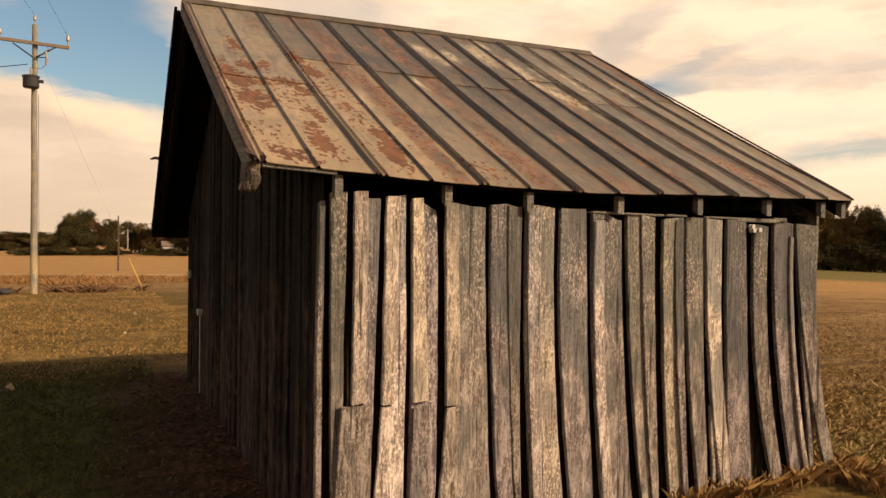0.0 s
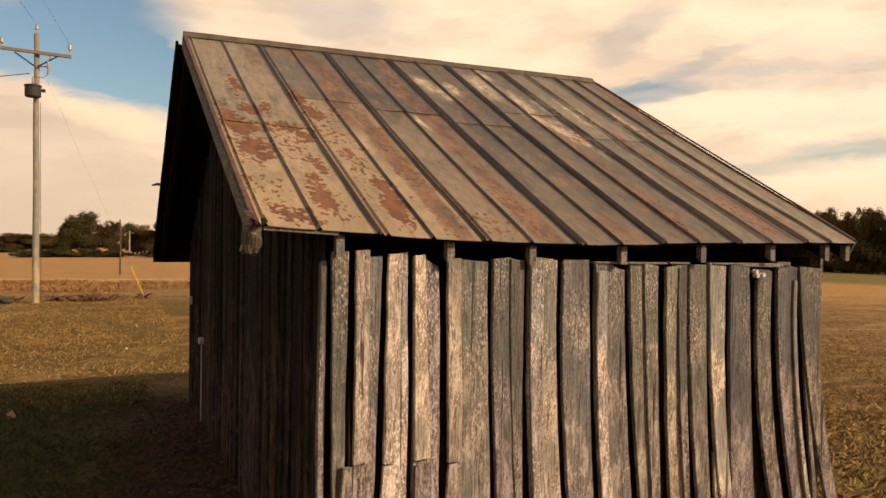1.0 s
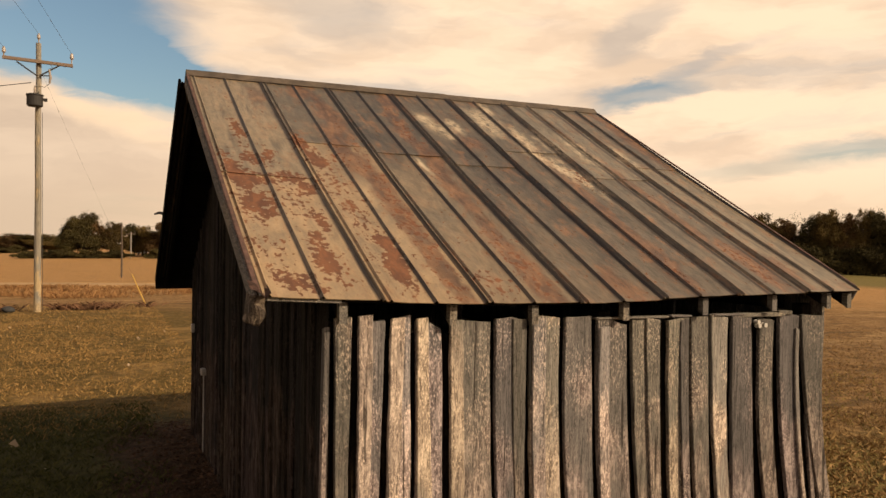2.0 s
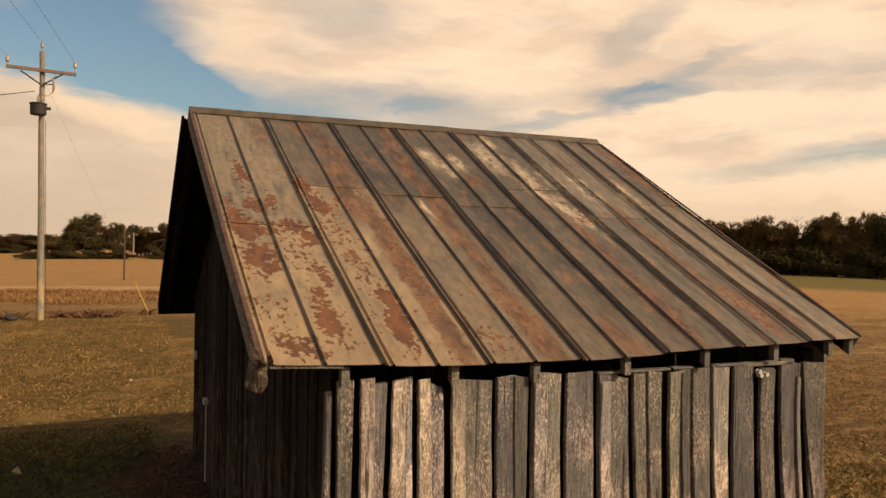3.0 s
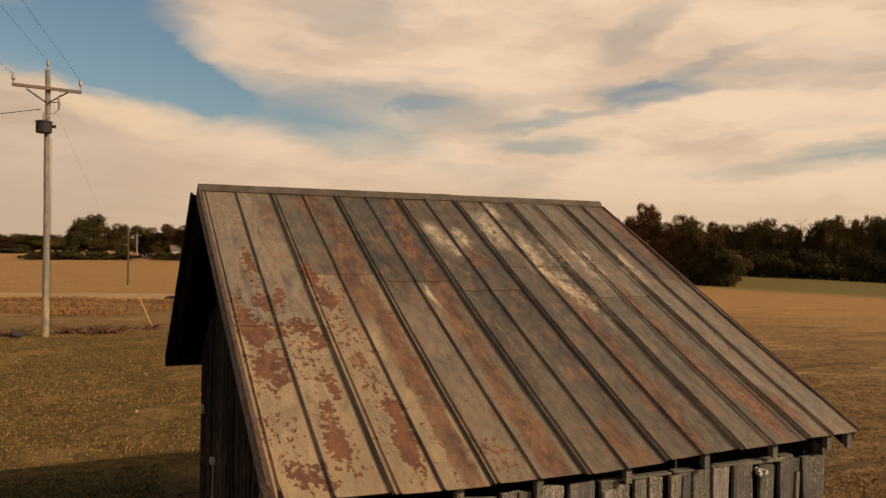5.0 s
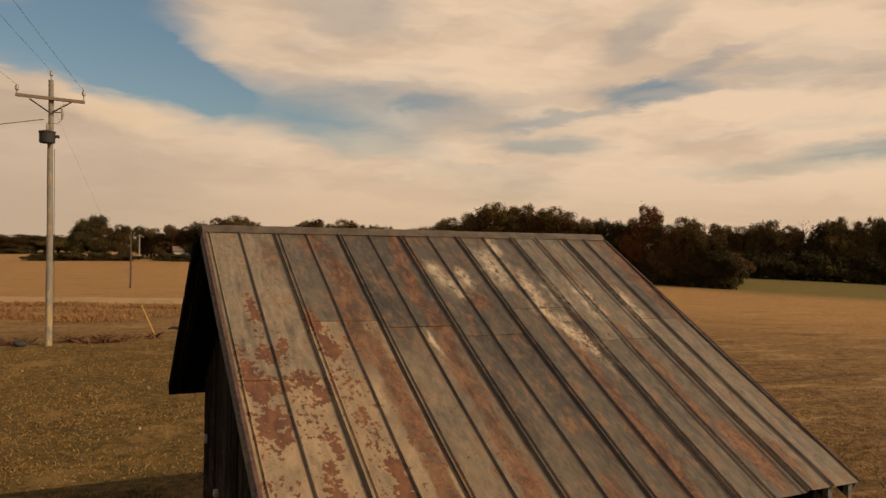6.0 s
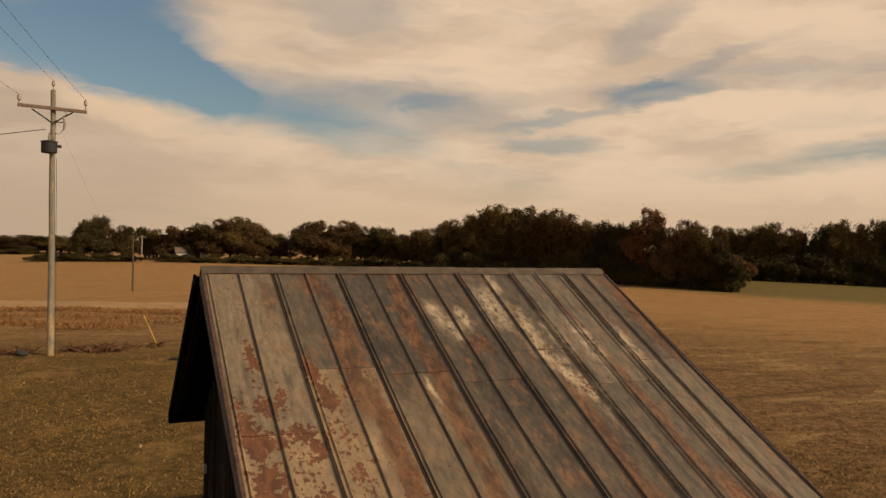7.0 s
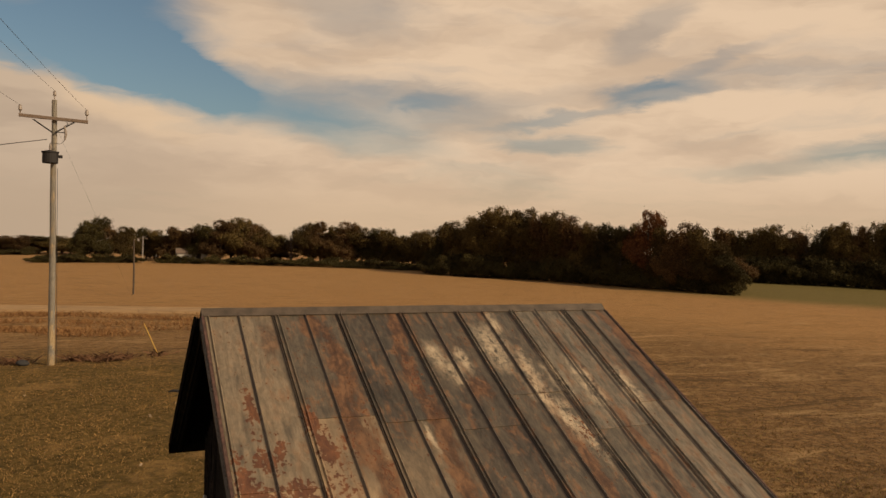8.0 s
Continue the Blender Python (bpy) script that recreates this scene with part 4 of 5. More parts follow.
# ---- utility poles ----
def build_pole():
    x, y = -1.90, 27.9
    z = ground_z(x, y)
    pole = tagged(empty("utility_pole", (x, y, z)), "tall pale wooden utility pole with crossarm and transformer", "utility pole")
    rnd = random.Random(3)
    pts = [(0.0 + 0.012 * rnd.uniform(-1, 1), 0, -0.3 + h) for h in np.linspace(0, 9.18, 9)]
    part("pole_shaft", tube(pts, list(np.linspace(0.115, 0.078, 9)), 14), POLE, pole)
    top = 8.90
    part("crossarm", beam((-1.02, -0.16, top - 0.62), (1.02, -0.16, top - 0.69), 0.09, 0.105), ARM, pole)
    for s in (-1, 1):
        part("brace", beam((s * 0.62, -0.17, top - 0.72), (s * 0.04, -0.17, top - 1.12), 0.03, 0.045), DARK, pole)
        pin = part("insulator", tube([(s * 0.98, -0.16, top - 0.64), (s * 0.98, -0.16, top - 0.50), (s * 0.98, -0.16, top - 0.44), (s * 0.98, -0.16, top - 0.32), (s * 0.98, -0.16, top - 0.27)], [0.02, 0.02, 0.062, 0.05, 0.02], 10), PORCELAIN, pole)
    part("insulator", tube([(0, 0, top), (0, 0, top + 0.1), (0, 0, top + 0.14), (0, 0, top + 0.24), (0, 0, top + 0.30)], [0.02, 0.02, 0.055, 0.05, 0.02], 10), PORCELAIN, pole)
    can = part("transformer", tube([(-0.08, -0.36, 6.74), (-0.08, -0.36, 6.77), (-0.08, -0.36, 7.08), (-0.08, -0.36, 7.09), (-0.08, -0.36, 7.13), (-0.08, -0.36, 7.17)], [0.21, 0.24, 0.24, 0.26, 0.26, 0.09], 20), DARK, pole, "dark grey steel transformer")
    part("bushing", tube([(-0.08, -0.34, 7.16), (-0.08, -0.34, 7.30), (-0.08, -0.34, 7.42)], [0.035, 0.045, 0.02], 8), PORCELAIN, can)
    part("lug", box((0.22, -0.34, 6.98), (0.12, 0.10, 0.10), None, 0.01), DARK, can)
    part("cutout", tube([(0.33, -0.20, 7.55), (0.36, -0.22, 7.75), (0.32, -0.2, 8.02)], [0.03, 0.045, 0.03], 8), PORCELAIN, pole, "fuse cutout on a short bracket")
    part("bracket", beam((0.05, -0.12, 7.80), (0.34, -0.2, 7.80), 0.03, 0.03), DARK, pole)
    part("lead_wire", tube([(0.33, -0.2, 8.02), (0.42, -0.2, 8.10), (0.36, -0.18, 8.17)], [0.009, 0.009, 0.009], 5), WIRE, pole)
    part("lead_wire", tube([(0.33, -0.2, 7.55), (0.20, -0.3, 7.40), (-0.06, -0.34, 7.42)], [0.009, 0.009, 0.009], 5), WIRE, pole)
    part("ground_wire", tube([(0.16, -0.08, 0.0), (0.12, -0.09, 6.6)], [0.008, 0.008], 5), WIRE, pole)
    return Vector((x, y, z)), top


POLE_FOOT, POLE_TOP = build_pole()


def hang(name, a, b, sag, radius, label):
    a, b = Vector(a), Vector(b)
    pts = [a.lerp(b, i / 24) - Vector((0, 0, 4 * sag * (i / 24) * (1 - i / 24))) for i in range(25)]
    tagged(part(name, tube(pts, [radius] * 25, 5), WIRE), label, "power line", "lines on the utility pole")


for s, up in ((-0.98, -0.29), (0.98, -0.30), (0.0, 0.28)):
    a = POLE_FOOT + Vector((s, -0.16 if s else 0.0, POLE_TOP + up))
    hang("power_line", a, a + Vector((-4.6, -58.0, 0.9)), 0.55, 0.0045, "thin black overhead power line")
a = POLE_FOOT + Vector((-0.2, -0.1, 7.55))
hang("service_line", a, a + Vector((-34.0, 6.0, -0.6)), 1.5, 0.013, "black service line strung from the pole")


def build_guy():
    x, y = 1.55, 29.2
    foot = Vector((x, y, ground_z(x, y)))
    top = POLE_FOOT + Vector((0.05, 0.05, 8.0))
    guy = tagged(empty("guy_wire", foot), "steel guy wire with a yellow plastic guard", "guy wire")
    way = (top - foot).normalized()
    part("wire", tube([Vector((0, 0, 0)), top - foot], [0.002, 0.002], 5), WIRE, guy)
    part("guard", tube([way * 0.05, way * 0.6, way * 1.35], [0.02, 0.02, 0.018], 8), YELLOW, guy, "yellow plastic guy guard")
    part("anchor", tube([way * -0.15, way * 0.1], [0.016, 0.016], 6), DARK, guy)


build_guy()
p = bearing(1.35, 71)
post = tagged(empty("fence_post", p), "slim dark leaning post in the far field", "post")
part("shaft", tube([(0, 0, -0.2), (0.02, 0, 2.5), (-0.03, 0, 4.9)], [0.085, 0.075, 0.06], 8), BARK, post)
p = bearing(1.95, 158)
small = tagged(empty("utility_pole", p), "distant pale utility pole before the trees", "utility pole")
part("pole_shaft", tube([(0, 0, -0.2), (0, 0, 5.2)], [0.17, 0.13], 8), POLE, small)
part("crossarm", box((0, -0.1, 4.8), (1.8, 0.1, 0.12), None, 0.01), ARM, small)


# ---- things at the field's edge ----
def build_van(angle, distance, turn):
    p = bearing(angle, distance)
    van = tagged(empty("parked_van", p), "small white van parked before the far trees", "van")
    van.rotation_euler = (0, 0, radians(turn))
    bm = bmesh.new()
    side = [(-2.2, 0.35), (2.2, 0.35), (2.25, 0.95), (1.55, 1.15), (1.0, 1.85), (-2.15, 1.9)]
    rows = [[bm.verts.new((a, y, b)) for a, b in side] for y in (-0.85, 0.85)]
    for k in range(6):
        bm.faces.new((rows[0][k], rows[0][(k + 1) % 6], rows[1][(k + 1) % 6], rows[1][k]))
    bm.faces.new(rows[0])
    bm.faces.new(rows[1])
    bmesh.ops.bevel(bm, geom=list(bm.edges), offset=0.07, segments=2, affect="EDGES")
    part("body", bm, WHITE, van)
    for y in (-0.86, 0.86):
        part("side_window", box((0.55, y, 1.45), (0.8, 0.03, 0.4), None, 0.01), GLASS_DARK, van)
        for a in (-1.4, 1.4):
            part("wheel", tube([(a, y - 0.1, 0.33), (a, y + 0.1, 0.33)], [0.33, 0.33], 14), RUBBER, van)


build_van(2.9, 185, 60)


def build_cottage(angle, distance):
    p = bearing(angle, distance)
    house = tagged(empty("white_outbuilding", p), "low white outbuilding half hidden among trees", "outbuilding")
    part("wall", box((0, 0, 0.95), (6.0, 3.5, 1.9), None, 0.03), WHITE, house)
    bm = bmesh.new()
    ends = [[bm.verts.new((x, y, z)) for y, z in ((-2.0, 1.85), (0, 2.9), (2.0, 1.85))] for x in (-3.2, 3.2)]
    for k in range(3):
        bm.faces.new((ends[0][k], ends[0][(k + 1) % 3], ends[1][(k + 1) % 3], ends[1][k]))
    bm.faces.new(ends[0])
    bm.faces.new(ends[1])
    part("roof", bm, ARM, house)
    part("door", box((1.2, -1.76, 0.9), (0.9, 0.04, 1.8), None, 0.01), DARK, house)
    part("window", box((-1.2, -1.76, 1.1), (0.9, 0.04, 0.7), None, 0.01), GLASS_DARK, house)


build_cottage(5.3, 163)


# ---- trees ----
def crown_mesh(height, width, base, clumps, leaves, leaf, seed, middle=0.46):
    """A domed, billowing crown: many rounded lobes over a fuller middle, each covered in clumps of leaf sprays, with gaps between."""
    rnd = np.random.RandomState(seed)
    lobes = []
    span = height - base
    for k in range(26):
        a = 2.4 * k + rnd.uniform(-0.4, 0.4)
        up = -0.75 + 1.7 * ((k * 0.618) % 1.0)
        reach = math.sqrt(max(0.05, 1 - min(0.97, abs(up)) ** 2)) * rnd.uniform(0.86, 1.05)
        r = rnd.uniform(0.105, 0.165)
        lobes.append((np.array([0.36 * reach * width * math.cos(a), 0.36 * reach * width * math.sin(a), base + span * (middle + 0.41 * up * (1.0 if up > 0 else middle / 0.5))]), r))
    lobes.append((np.array([0, 0, base + span * (middle + 0.36)]), 0.15))
    lobes.append((np.array([0, 0, base + span * (middle - 0.08)]), 0.30))
    lobes.append((np.array([0, 0, base + span * (middle + 0.14)]), 0.26))
    tall = span / width
    points, ups, sides = [], [], []
    for c in range(clumps):
        at, r = lobes[-1 - (c // 3) % 2] if c % 3 == 0 else lobes[c % (len(lobes) - 2)]
        d = rnd.normal(size=3)
        d /= np.linalg.norm(d)
        centre = at + d * r * width * rnd.uniform(0.55, 0.92) * np.array([1, 1, 0.85 * min(1.2, tall)])
        centre[2] = min(max(centre[2], base), height - 0.3)
        size = width * rnd.uniform(0.040, 0.062)
        count = int(leaves * rnd.uniform(0.7, 1.3))
        d = rnd.normal(size=(count, 3)) * size * 0.55
        u = rnd.normal(size=(count, 3))
        u *= leaf * rnd.uniform(0.5, 1.0, (count, 1)) / np.linalg.norm(u, axis=1, keepdims=True)
        v = np.cross(u, rnd.normal(size=(count, 3)))
        v *= leaf * rnd.uniform(0.5, 0.9, (count, 1)) / (np.linalg.norm(v, axis=1, keepdims=True) + 1e-6)
        points.append(centre + d)
        ups.append(u)
        sides.append(v)
    o, u, v = np.concatenate(points), np.concatenate(ups), np.concatenate(sides)
    verts = np.stack((o - u, o + v, o + u, o - v), axis=1).reshape(-1, 3)
    faces = np.arange(len(verts)).reshape(-1, 4)
    return verts.tolist(), faces.tolist()


def trunk_mesh(height, base, width, seed, twigs=0):
    rnd = random.Random(seed)
    bm = bmesh.new()
    r = height * 0.022
    lean = rnd.uniform(-0.3, 0.3)
    add_tube(bm, [(0, 0, -0.3), (0.05, 0, base * 0.6), (lean * 0.5, 0.1, height * 0.5), (lean, 0.1, height * 0.78)], [r * 1.35, r, r * 0.7, r * 0.15], 7)
    for k in range(6 + twigs):
        z = rnd.uniform(base * 0.7, height * 0.75)
        a = rnd.uniform(0, 6.28)
        reach = width * rnd.uniform(0.14, 0.25)
        tip = (reach * math.cos(a), reach * math.sin(a), min(height * 0.74, z + reach * rnd.uniform(0.5, 1.3)))
        mid = (tip[0] * 0.45 + lean * 0.4, tip[1] * 0.45, z + (tip[2] - z) * 0.4)
        add_tube(bm, [(lean * 0.4, 0.05, z - 0.2), mid, tip], [r * 0.5, r * 0.33, r * 0.08], 5)
        for _ in range(2 if twigs else 0):
            b = a + rnd.uniform(-0.9, 0.9)
            end = (mid[0] + reach * 0.6 * math.cos(b), mid[1] + reach * 0.6 * math.sin(b), mid[2] + reach * rnd.uniform(0.4, 1.0))
            add_tube(bm, [mid, end], [r * 0.2, r * 0.05], 4)
    return bm


def tree_kind(name, label, category, leaf_mat, height, width, base, clumps, leaves, leaf, seed, twigs=0):
    tree = tagged(empty(name), label, category)
    part("trunk", trunk_mesh(height * (0.6 if category == "bush" else 1.0), base, width, seed, twigs), BARK, tree)
    if leaves:
        part("crown", crown_mesh(height, width, base, clumps, leaves, leaf, seed, 0.30 if category == "bush" else 0.46), leaf_mat, tree)
    return tree


def kinds():
    oak = "broad autumn oak with dull green leaves"
    return {
        "oak": [tree_kind("oak_tree", oak, "tree", LEAF_OAK, 10, 8, 0.3, 620, 46, 0.110, 11), tree_kind("oak_tree", oak, "tree", LEAF_OAK, 10, 8, 0.3, 620, 46, 0.110, 12),
                tree_kind("oak_tree", "dark green broad oak at the field edge", "tree", LEAF_DARK, 10, 8, 0.3, 620, 46, 0.110, 13)],
        "brown": [tree_kind("oak_tree", "broad oak with brown autumn leaves", "tree", LEAF_BROWN, 10, 8, 0.3, 620, 46, 0.110, 14)],
        "red": [tree_kind("maple_tree", "tall tree with rust-red autumn leaves", "tree", LEAF_RED, 10, 7, 1.2, 560, 46, 0.105, 15)],
        "bare": [tree_kind("bare_tree", "thin tree with only sparse leaves on its twigs", "tree", LEAF_BROWN, 10, 6, 2.5, 80, 9, 0.08, 16, 22)],
        "bush": [tree_kind("bush", "low dark bush at the edge of the wood", "bush", LEAF_DARK, 4, 6, 0.1, 260, 40, 0.11, 17), tree_kind("bush", "low dull bush at the edge of the wood", "bush", LEAF_DARK, 4, 6, 0.1, 260, 40, 0.11, 18)],
    }


KINDS = kinds()
FIRST = {}
TREE_LUCK = random.Random(21)


def plant(kind, angle, distance, height, width, group):
    model = TREE_LUCK.choice(KINDS[kind])
    full_h, full_w = (4, 6) if kind == "bush" else (10, 7 if kind == "red" else 6 if kind == "bare" else 8)
    x, y, z = bearing(angle, distance)
    m = Matrix.LocRotScale((x, y, z), Euler((0, 0, TREE_LUCK.uniform(0, 6.28))), Vector((width / full_w, width / full_w, height / full_h)))
    first = FIRST.get(model)
    if first is None:
        FIRST[model] = (m, group)
        return model
    return tagged(copy_thing(model, m), group=group)


# bearing in degrees, distance, height, width of the crown
FAR_WEST = [
    (-6.5, 205, 4.6, 8.1), (-5.6, 205, 4.8, 8.2), (-4.6, 205, 4.6, 8.3), (-3.6, 205, 4.8, 8.4), (-2.7, 205, 4.4, 7.7),
    (-1.8, 160, 8.3, 5.3), (-1.1, 160, 9.2, 6.4), (-0.3, 162, 7.7, 5.1), (0.6, 160, 7.4, 4.7), (1.2, 162, 7.0, 3.4),
]
FIELD_EDGE = [
    (2.2, 170, 7.2, 5.1), (3.0, 168, 6.8, 5.1), (4.0, 165, 7.6, 5.9), (5.2, 165, 7.4, 6.0), (6.2, 162, 8.3, 6.5),
    (7.3, 160, 9.3, 7.1), (8.6, 160, 9.9, 7.8), (9.7, 160, 8.7, 6.4), (10.6, 160, 7.3, 5.7), (11.7, 165, 6.4, 5.2),
    (13.8, 158, 9.1, 6.2), (14.7, 158, 9.5, 6.5), (15.7, 158, 8.5, 6.5), (16.5, 156, 9.6, 6.9), (17.9, 156, 8.4, 6.9),
    (19.1, 154, 8.4, 6.4), (20.1, 152, 8.2, 5.8), (21.1, 150, 7.0, 5.3), (22.0, 148, 7.9, 5.7), (23.2, 145, 8.3, 5.6),
]
GROVE = [
    (24.2, 135, 8.8, 5.8), (25.1, 132, 9.8, 6.1), (26.2, 130, 10.7, 6.4), (27.3, 128, 11.6, 6.5), (28.5, 126, 12.5, 6.9),
    (29.8, 125, 11.8, 6.1), (30.8, 124, 12.1, 6.2), (31.9, 122, 11.0, 5.6), (33.0, 120, 11.6, 6.0), (34.1, 118, 10.8, 5.7),
    (35.3, 116, 9.7, 5.2), (36.6, 114, 9.6, 5.1), (37.7, 112, 9.1, 4.7), (38.7, 112, 9.6, 3.8), (40.6, 108, 9.1, 4.0),
    (41.4, 106, 8.6, 4.4), (42.3, 106, 9.7, 5.1), (43.5, 104, 8.8, 4.5), (44.4, 103, 7.3, 4.2), (45.3, 102, 5.6, 3.9),
]
EAST_WOOD = [
    (44.6, 152, 10.4, 5.5), (45.4, 152, 10.0, 5.2), (46.4, 152, 9.9, 5.4), (47.5, 150, 10.4, 5.5), (48.5, 150, 11.1, 5.9),
    (49.5, 150, 10.2, 5.2), (51.3, 150, 10.7, 5.3), (52.1, 150, 11.2, 5.1), (52.8, 150, 11.9, 5.3), (53.7, 150, 11.2, 5.2),
    (54.6, 150, 11.9, 5.4), (55.6, 150, 11.8, 5.3), (56.6, 150, 11.5, 5.2), (57.8, 150, 12.1, 5.8),
]
THIN = [
    (12.5, 160, 7.4, 5.5), (22.8, 150, 8.5, 3.9), (35.7, 122, 9.8, 4.2), (38.0, 120, 9.3, 3.6), (50.4, 150, 12.0, 5.0),
    (47.1, 156, 10.6, 4.9),
]


def plant_all():
    for rows, group, others in ((FAR_WEST, "trees west of the road", 0.25), (FIELD_EDGE, "trees along the far field edge", 0.15), (GROVE, "trees of the near grove", 0.22), (EAST_WOOD, "trees of the eastern wood", 0.4)):
        for a, d, h, w in rows:
            plant("brown" if TREE_LUCK.random() < others else "oak", a, d, h * 1.03, w * 1.38, group)
            if group != "trees west of the road" or d > 200:
                plant("brown" if TREE_LUCK.random() < 0.5 else "oak", a + TREE_LUCK.uniform(0.3, 0.9), d + TREE_LUCK.uniform(6, 14), h * TREE_LUCK.uniform(0.74, 0.92), w * 1.6, group)
    for a, d, h, w in THIN:
        plant("bare", a, d, h, w, "thin trees among the woods")
    plant("red", 39.6, 110, 11.7, 6.9, "trees of the near grove")
    for k in range(13):
        plant("bush", -7.5 + k * 0.72, 200 if k < 4 else 157, TREE_LUCK.uniform(1.2, 2.4), TREE_LUCK.uniform(4, 6), "bushes at the wood's edge")
    for k in range(18):
        plant("bush", 3.6 + k * 1.1, 157 - k * 0.9, TREE_LUCK.uniform(1.2, 2.6), TREE_LUCK.uniform(4.5, 6.5), "bushes at the wood's edge")
    for k in range(26):
        plant("bush", 23.2 + k * 0.9, 128 - k * 1.02, TREE_LUCK.uniform(3.0, 5.0), TREE_LUCK.uniform(5, 7.5), "bushes at the wood's edge")
    for k in range(20):
        plant("bush", 43.5 + k * 0.85, 147, TREE_LUCK.uniform(5.0, 7.0), TREE_LUCK.uniform(7, 9), "bushes at the wood's edge")
    # the models themselves stand where the first of their kind belongs
    for model, (m, group) in FIRST.items():
        model.matrix_basis = m
        tagged(model, group=group)


plant_all()


# ---- grass and small growth ----
def blades(name, spots, low, high, wide, mat, seed, label, category, tilt=0.5):
    """Bent blades of two triangles at each spot, all in one mesh."""
    rnd = np.random.RandomState(seed)
    verts, faces = [], []
    for x, y, z in spots:
        a = rnd.uniform(0, 6.283)
        h = rnd.uniform(low, high)
        w = wide * rnd.uniform(0.6, 1.3)
        lx, ly = rnd.normal(size=2) * h * tilt
        ca, sa = math.cos(a) * w, math.sin(a) * w
        i = len(verts)
        verts += [(x - ca, y - sa, z - 0.01), (x + ca, y + sa, z - 0.01), (x + ca * 0.6 + lx * 0.4, y + sa * 0.6 + ly * 0.4, z + h * 0.65), (x + lx, y + ly, z + h)]
        faces += [(i, i + 1, i + 2), (i, i + 2, i + 3)]
    ob = part(name, (verts, faces), mat)
    return tagged(ob, label, category, kind="stuff")


def inside_shed(x, y, edge=0.03):
    return WEST - edge < x < EAST + edge and FRONT - edge < y < BACK + edge


def scatter(count, x0, x1, y0, y1, seed, patch=0.0, size=0.7):
    rnd = np.random.RandomState(seed)
    out = []
    while len(out) < count:
        x, y = rnd.uniform(x0, x1), rnd.uniform(y0, y1)
        if inside_shed(x, y) or rnd.rand() > math.exp(-max(0.0, math.hypot(x, y) - 9.0) / 5.0) or noise.noise(Vector((x * size, y * size, seed))) < patch - rnd.uniform(0, 0.5):
            continue
        out.append((x, y, ground_z(x, y)))
    return out


blades("lawn_grass", scatter(34000, -5.0, 0.6, 3.6, 11.2, 1, 0.05), 0.015, 0.05, 0.0035, BLADE_GREEN, 1, "short green grass beside the shed", "grass", 0.7)


def lawn_spots(count, seed):
    """Spots over the mown grass west of the shed, thinning towards its far side."""
    rnd = np.random.RandomState(seed)
    out = []
    while len(out) < count:
        x, y = rnd.uniform(-17, 1.8), rnd.uniform(9.2, 34)
        if inside_shed(x, y) or rnd.uniform(22, 34) < y or noise.noise(Vector((x * 0.5, y * 0.9, seed))) < rnd.uniform(-0.75, 0.25):
            continue
        out.append((x, y, ground_z(x, y)))
    return out


blades("dry_grass", lawn_spots(75000, 2), 0.018, 0.050, 0.0065, BLADE_LAWN, 2, "short dry grass on the mown lawn", "grass", 0.8)
blades("field_stubble", scatter(60000, 4.7, 26.0, 2.0, 30.0, 3, 0.0), 0.016, 0.060, 0.007, BLADE_STRAW, 3, "dry straw stubble on the field", "stubble", 1.0)
blades("field_grass", scatter(14000, 4.6, 16.0, 2.0, 18.0, 4, 0.22), 0.015, 0.055, 0.004, BLADE_OLIVE, 4, "green tufts among the stubble", "grass", 0.7)


def wall_weeds():
    rnd = np.random.RandomState(8)
    spots = []
    for _ in range(1000):
        x = 4.72 + abs(rnd.normal()) * 0.16 - 0.16
        y = FRONT - 0.08 - abs(rnd.normal()) * 0.16 + max(0.0, x - 4.6) * rnd.uniform(0, 2)
        if not inside_shed(x, y):
            spots.append((x, y, ground_z(x, y)))
    for _ in range(500):
        x = rnd.uniform(3.2, 4.7)
        spots.append((x, FRONT - 0.05 - abs(rnd.normal()) * 0.05, ground_z(x, FRONT)))
    blades("straw_tuft", spots, 0.03, 0.15, 0.002, BLADE_WEED, 8, "tall straw grass at the foot of the wall", "grass", 0.6)


wall_weeds()


def roadside():
    rnd = np.random.RandomState(9)
    spots = []
    while len(spots) < 18000:
        s, d = rnd.uniform(-55, -6), rnd.uniform(33, 44.5)
        p = VIEW * d + SIDE * s
        if noise.noise(Vector((s * 0.15, d * 0.5, 2))) > rnd.uniform(-0.05, 0.45):
            spots.append((p.x, p.y, ground_z(p.x, p.y)))
    blades("roadside_weeds", spots, 0.05, 0.28, 0.014, BLADE_ROAD, 9, "dry brown weeds along the road verge", "weeds", 0.6)


roadside()


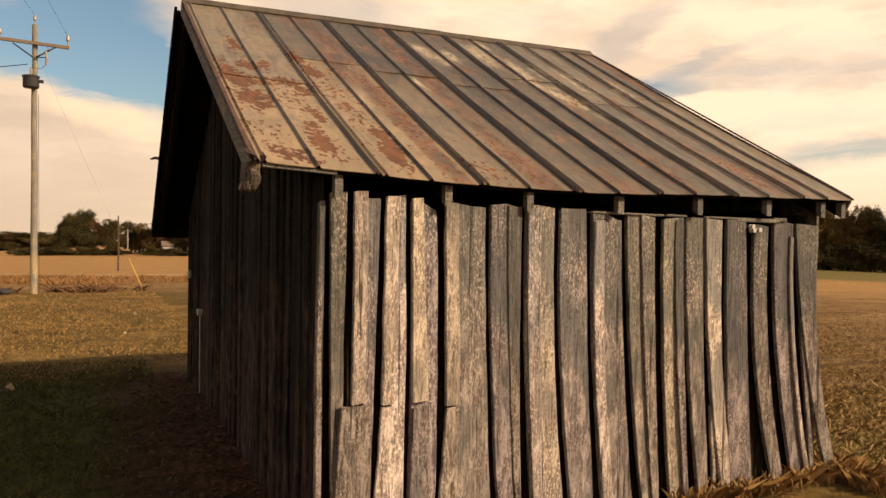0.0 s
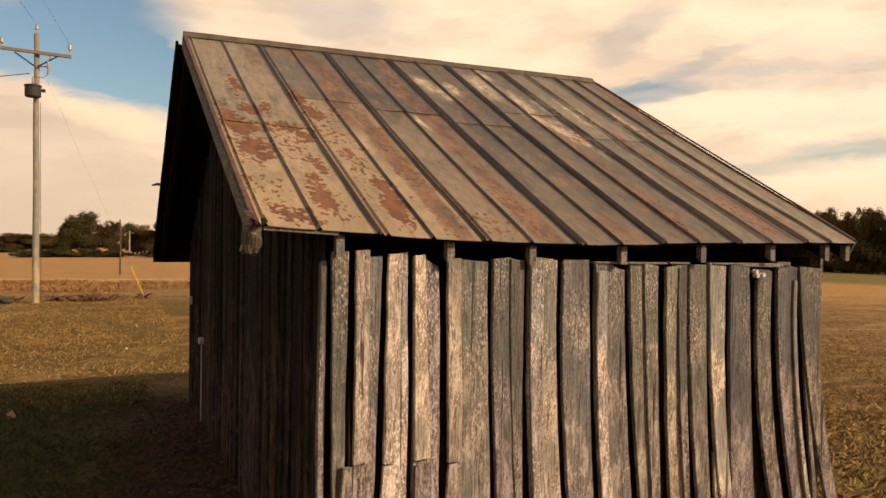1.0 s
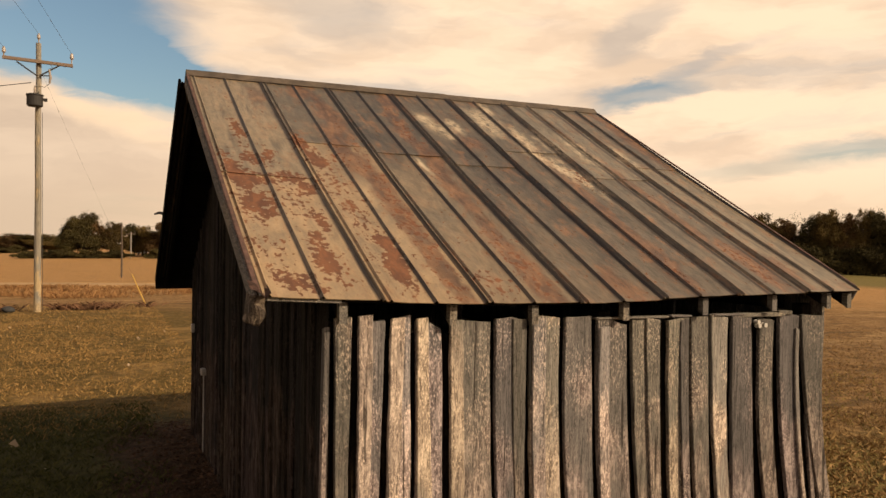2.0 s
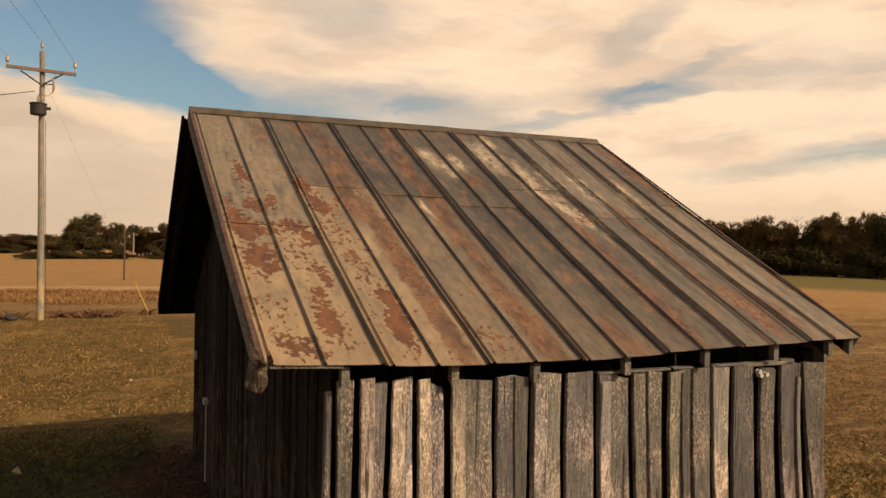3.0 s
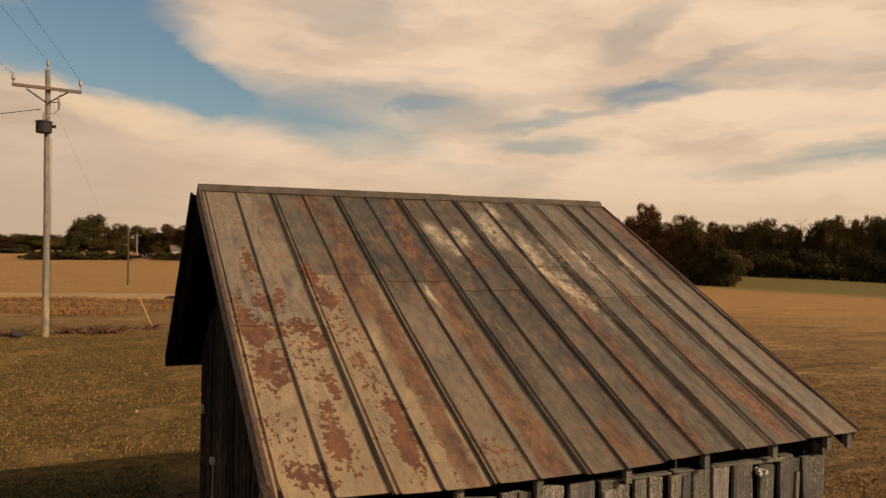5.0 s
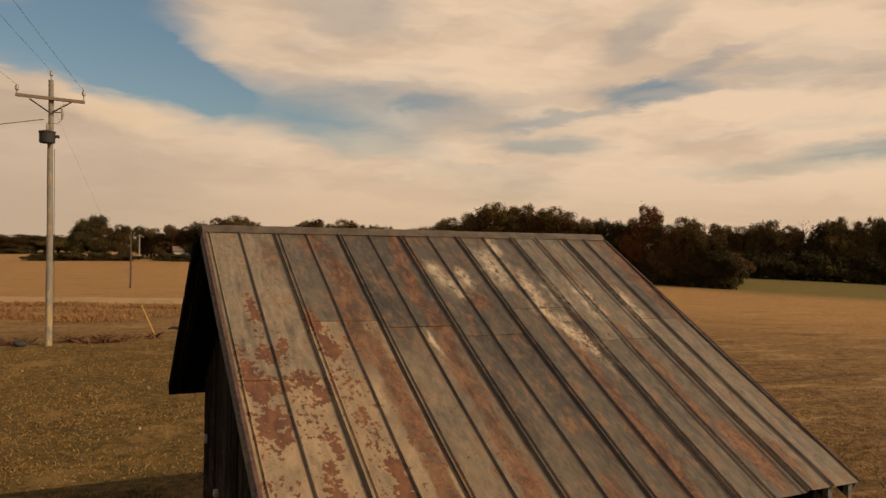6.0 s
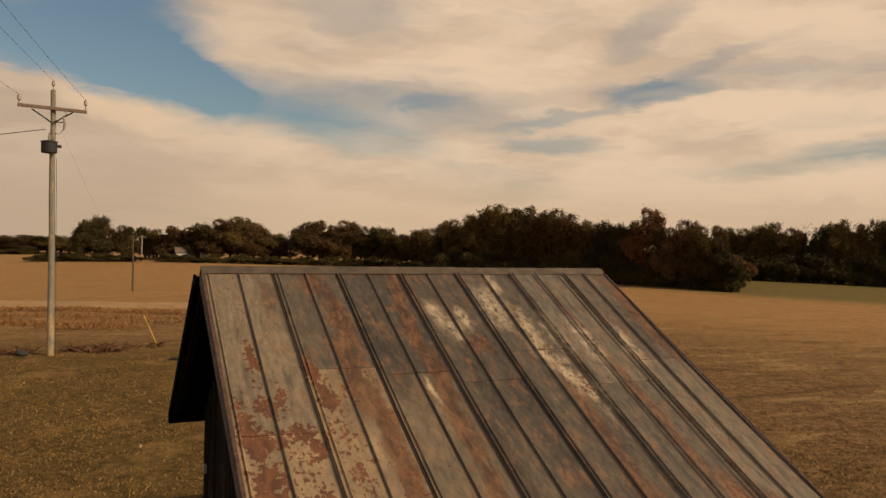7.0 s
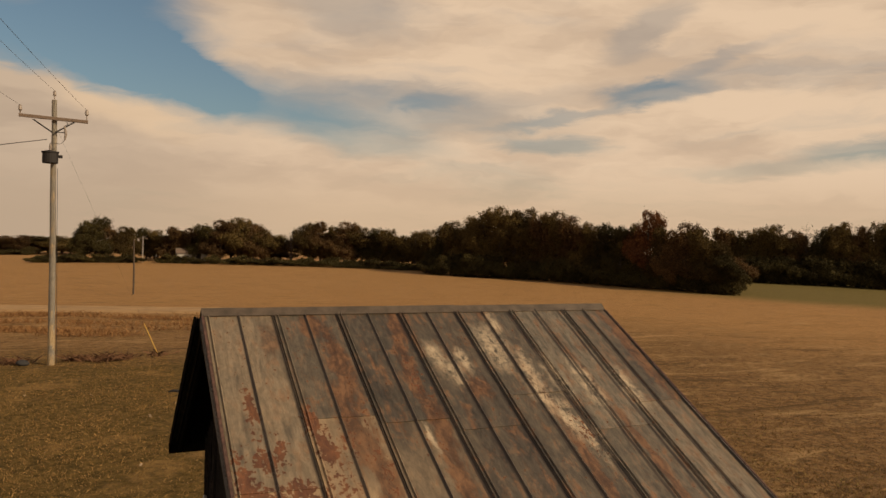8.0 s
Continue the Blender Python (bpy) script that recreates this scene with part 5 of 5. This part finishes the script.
def brush():
    """Dead branches and leaves heaped round the pole's foot."""
    rnd = np.random.RandomState(10)
    spots = []
    for cx, cy, r, count in ((-3.1, 28.5, 0.5, 160), (-1.2, 28.7, 0.4, 200), (-0.2, 28.3, 0.6, 330), (-4.3, 28.9, 0.6, 160), (0.4, 28.6, 0.5, 90), (1.5, 29.0, 0.4, 50)):
        for _ in range(count):
            x, y = cx + rnd.normal() * r * 0.5, cy + rnd.normal() * r * 0.35
            spots.append((x, y, ground_z(x, y) + max(0, rnd.normal() * 0.04)))
    blades("brush_pile", spots, 0.04, 0.24, 0.012, LITTER, 10, "dead brush heaped round the pole foot", "brush", 1.2)
    p = Vector((-2.75, 28.0, ground_z(-2.75, 28.0)))
    bm = bmesh.new()
    bmesh.ops.create_icosphere(bm, subdivisions=3, radius=0.15)
    for v in bm.verts:
        v.co *= 1 + 0.22 * noise.noise(v.co * 7)
        v.co.z = max(v.co.z * 0.75, -0.1) + 0.1
        v.co.x *= 1.35
    bag = part("refuse_bag", bm, RUBBER)
    bag.location = p
    bag.data.polygons.foreach_set("use_smooth", [True] * len(bag.data.polygons))
    tagged(bag, "crumpled dark plastic bag lying by the pole", "bag")


brush()


def leaf_litter():
    rnd = np.random.RandomState(12)
    verts, faces = [], []
    for k in range(5200):
        x, y = 0.95 - abs(rnd.normal()) * 0.38, rnd.uniform(3.2, 9.6)
        if inside_shed(x, y):
            continue
        z = ground_z(x, y) + rnd.uniform(0.006, 0.035)
        u, v = rnd.normal(size=3) * 0.012, rnd.normal(size=3) * 0.009
        u[2] *= 0.4
        v[2] *= 0.4
        o = np.array((x, y, z))
        i = len(verts)
        verts += [tuple(o - u), tuple(o + v), tuple(o + u), tuple(o - v)]
        faces.append((i, i + 1, i + 2, i + 3))
    tagged(part("leaf_litter", (verts, faces), LITTER), "brown fallen leaves along the shaded wall", "leaves", kind="stuff")
    verts, faces = [], []
    for k in range(26):
        x, y = rnd.uniform(-7, 2), rnd.uniform(7, 26)
        if inside_shed(x, y, 0.2):
            continue
        o = np.array((x, y, ground_z(x, y) + 0.03))
        u, v = rnd.normal(size=3) * 0.024, rnd.normal(size=3) * 0.02
        i = len(verts)
        verts += [tuple(o - u), tuple(o + v), tuple(o + u), tuple(o - v)]
        faces.append((i, i + 1, i + 2, i + 3))
    tagged(part("scattered_leaves", (verts, faces), PALE_LITTER), "pale fallen leaves scattered on the grass", "leaves", kind="stuff")


leaf_litter()
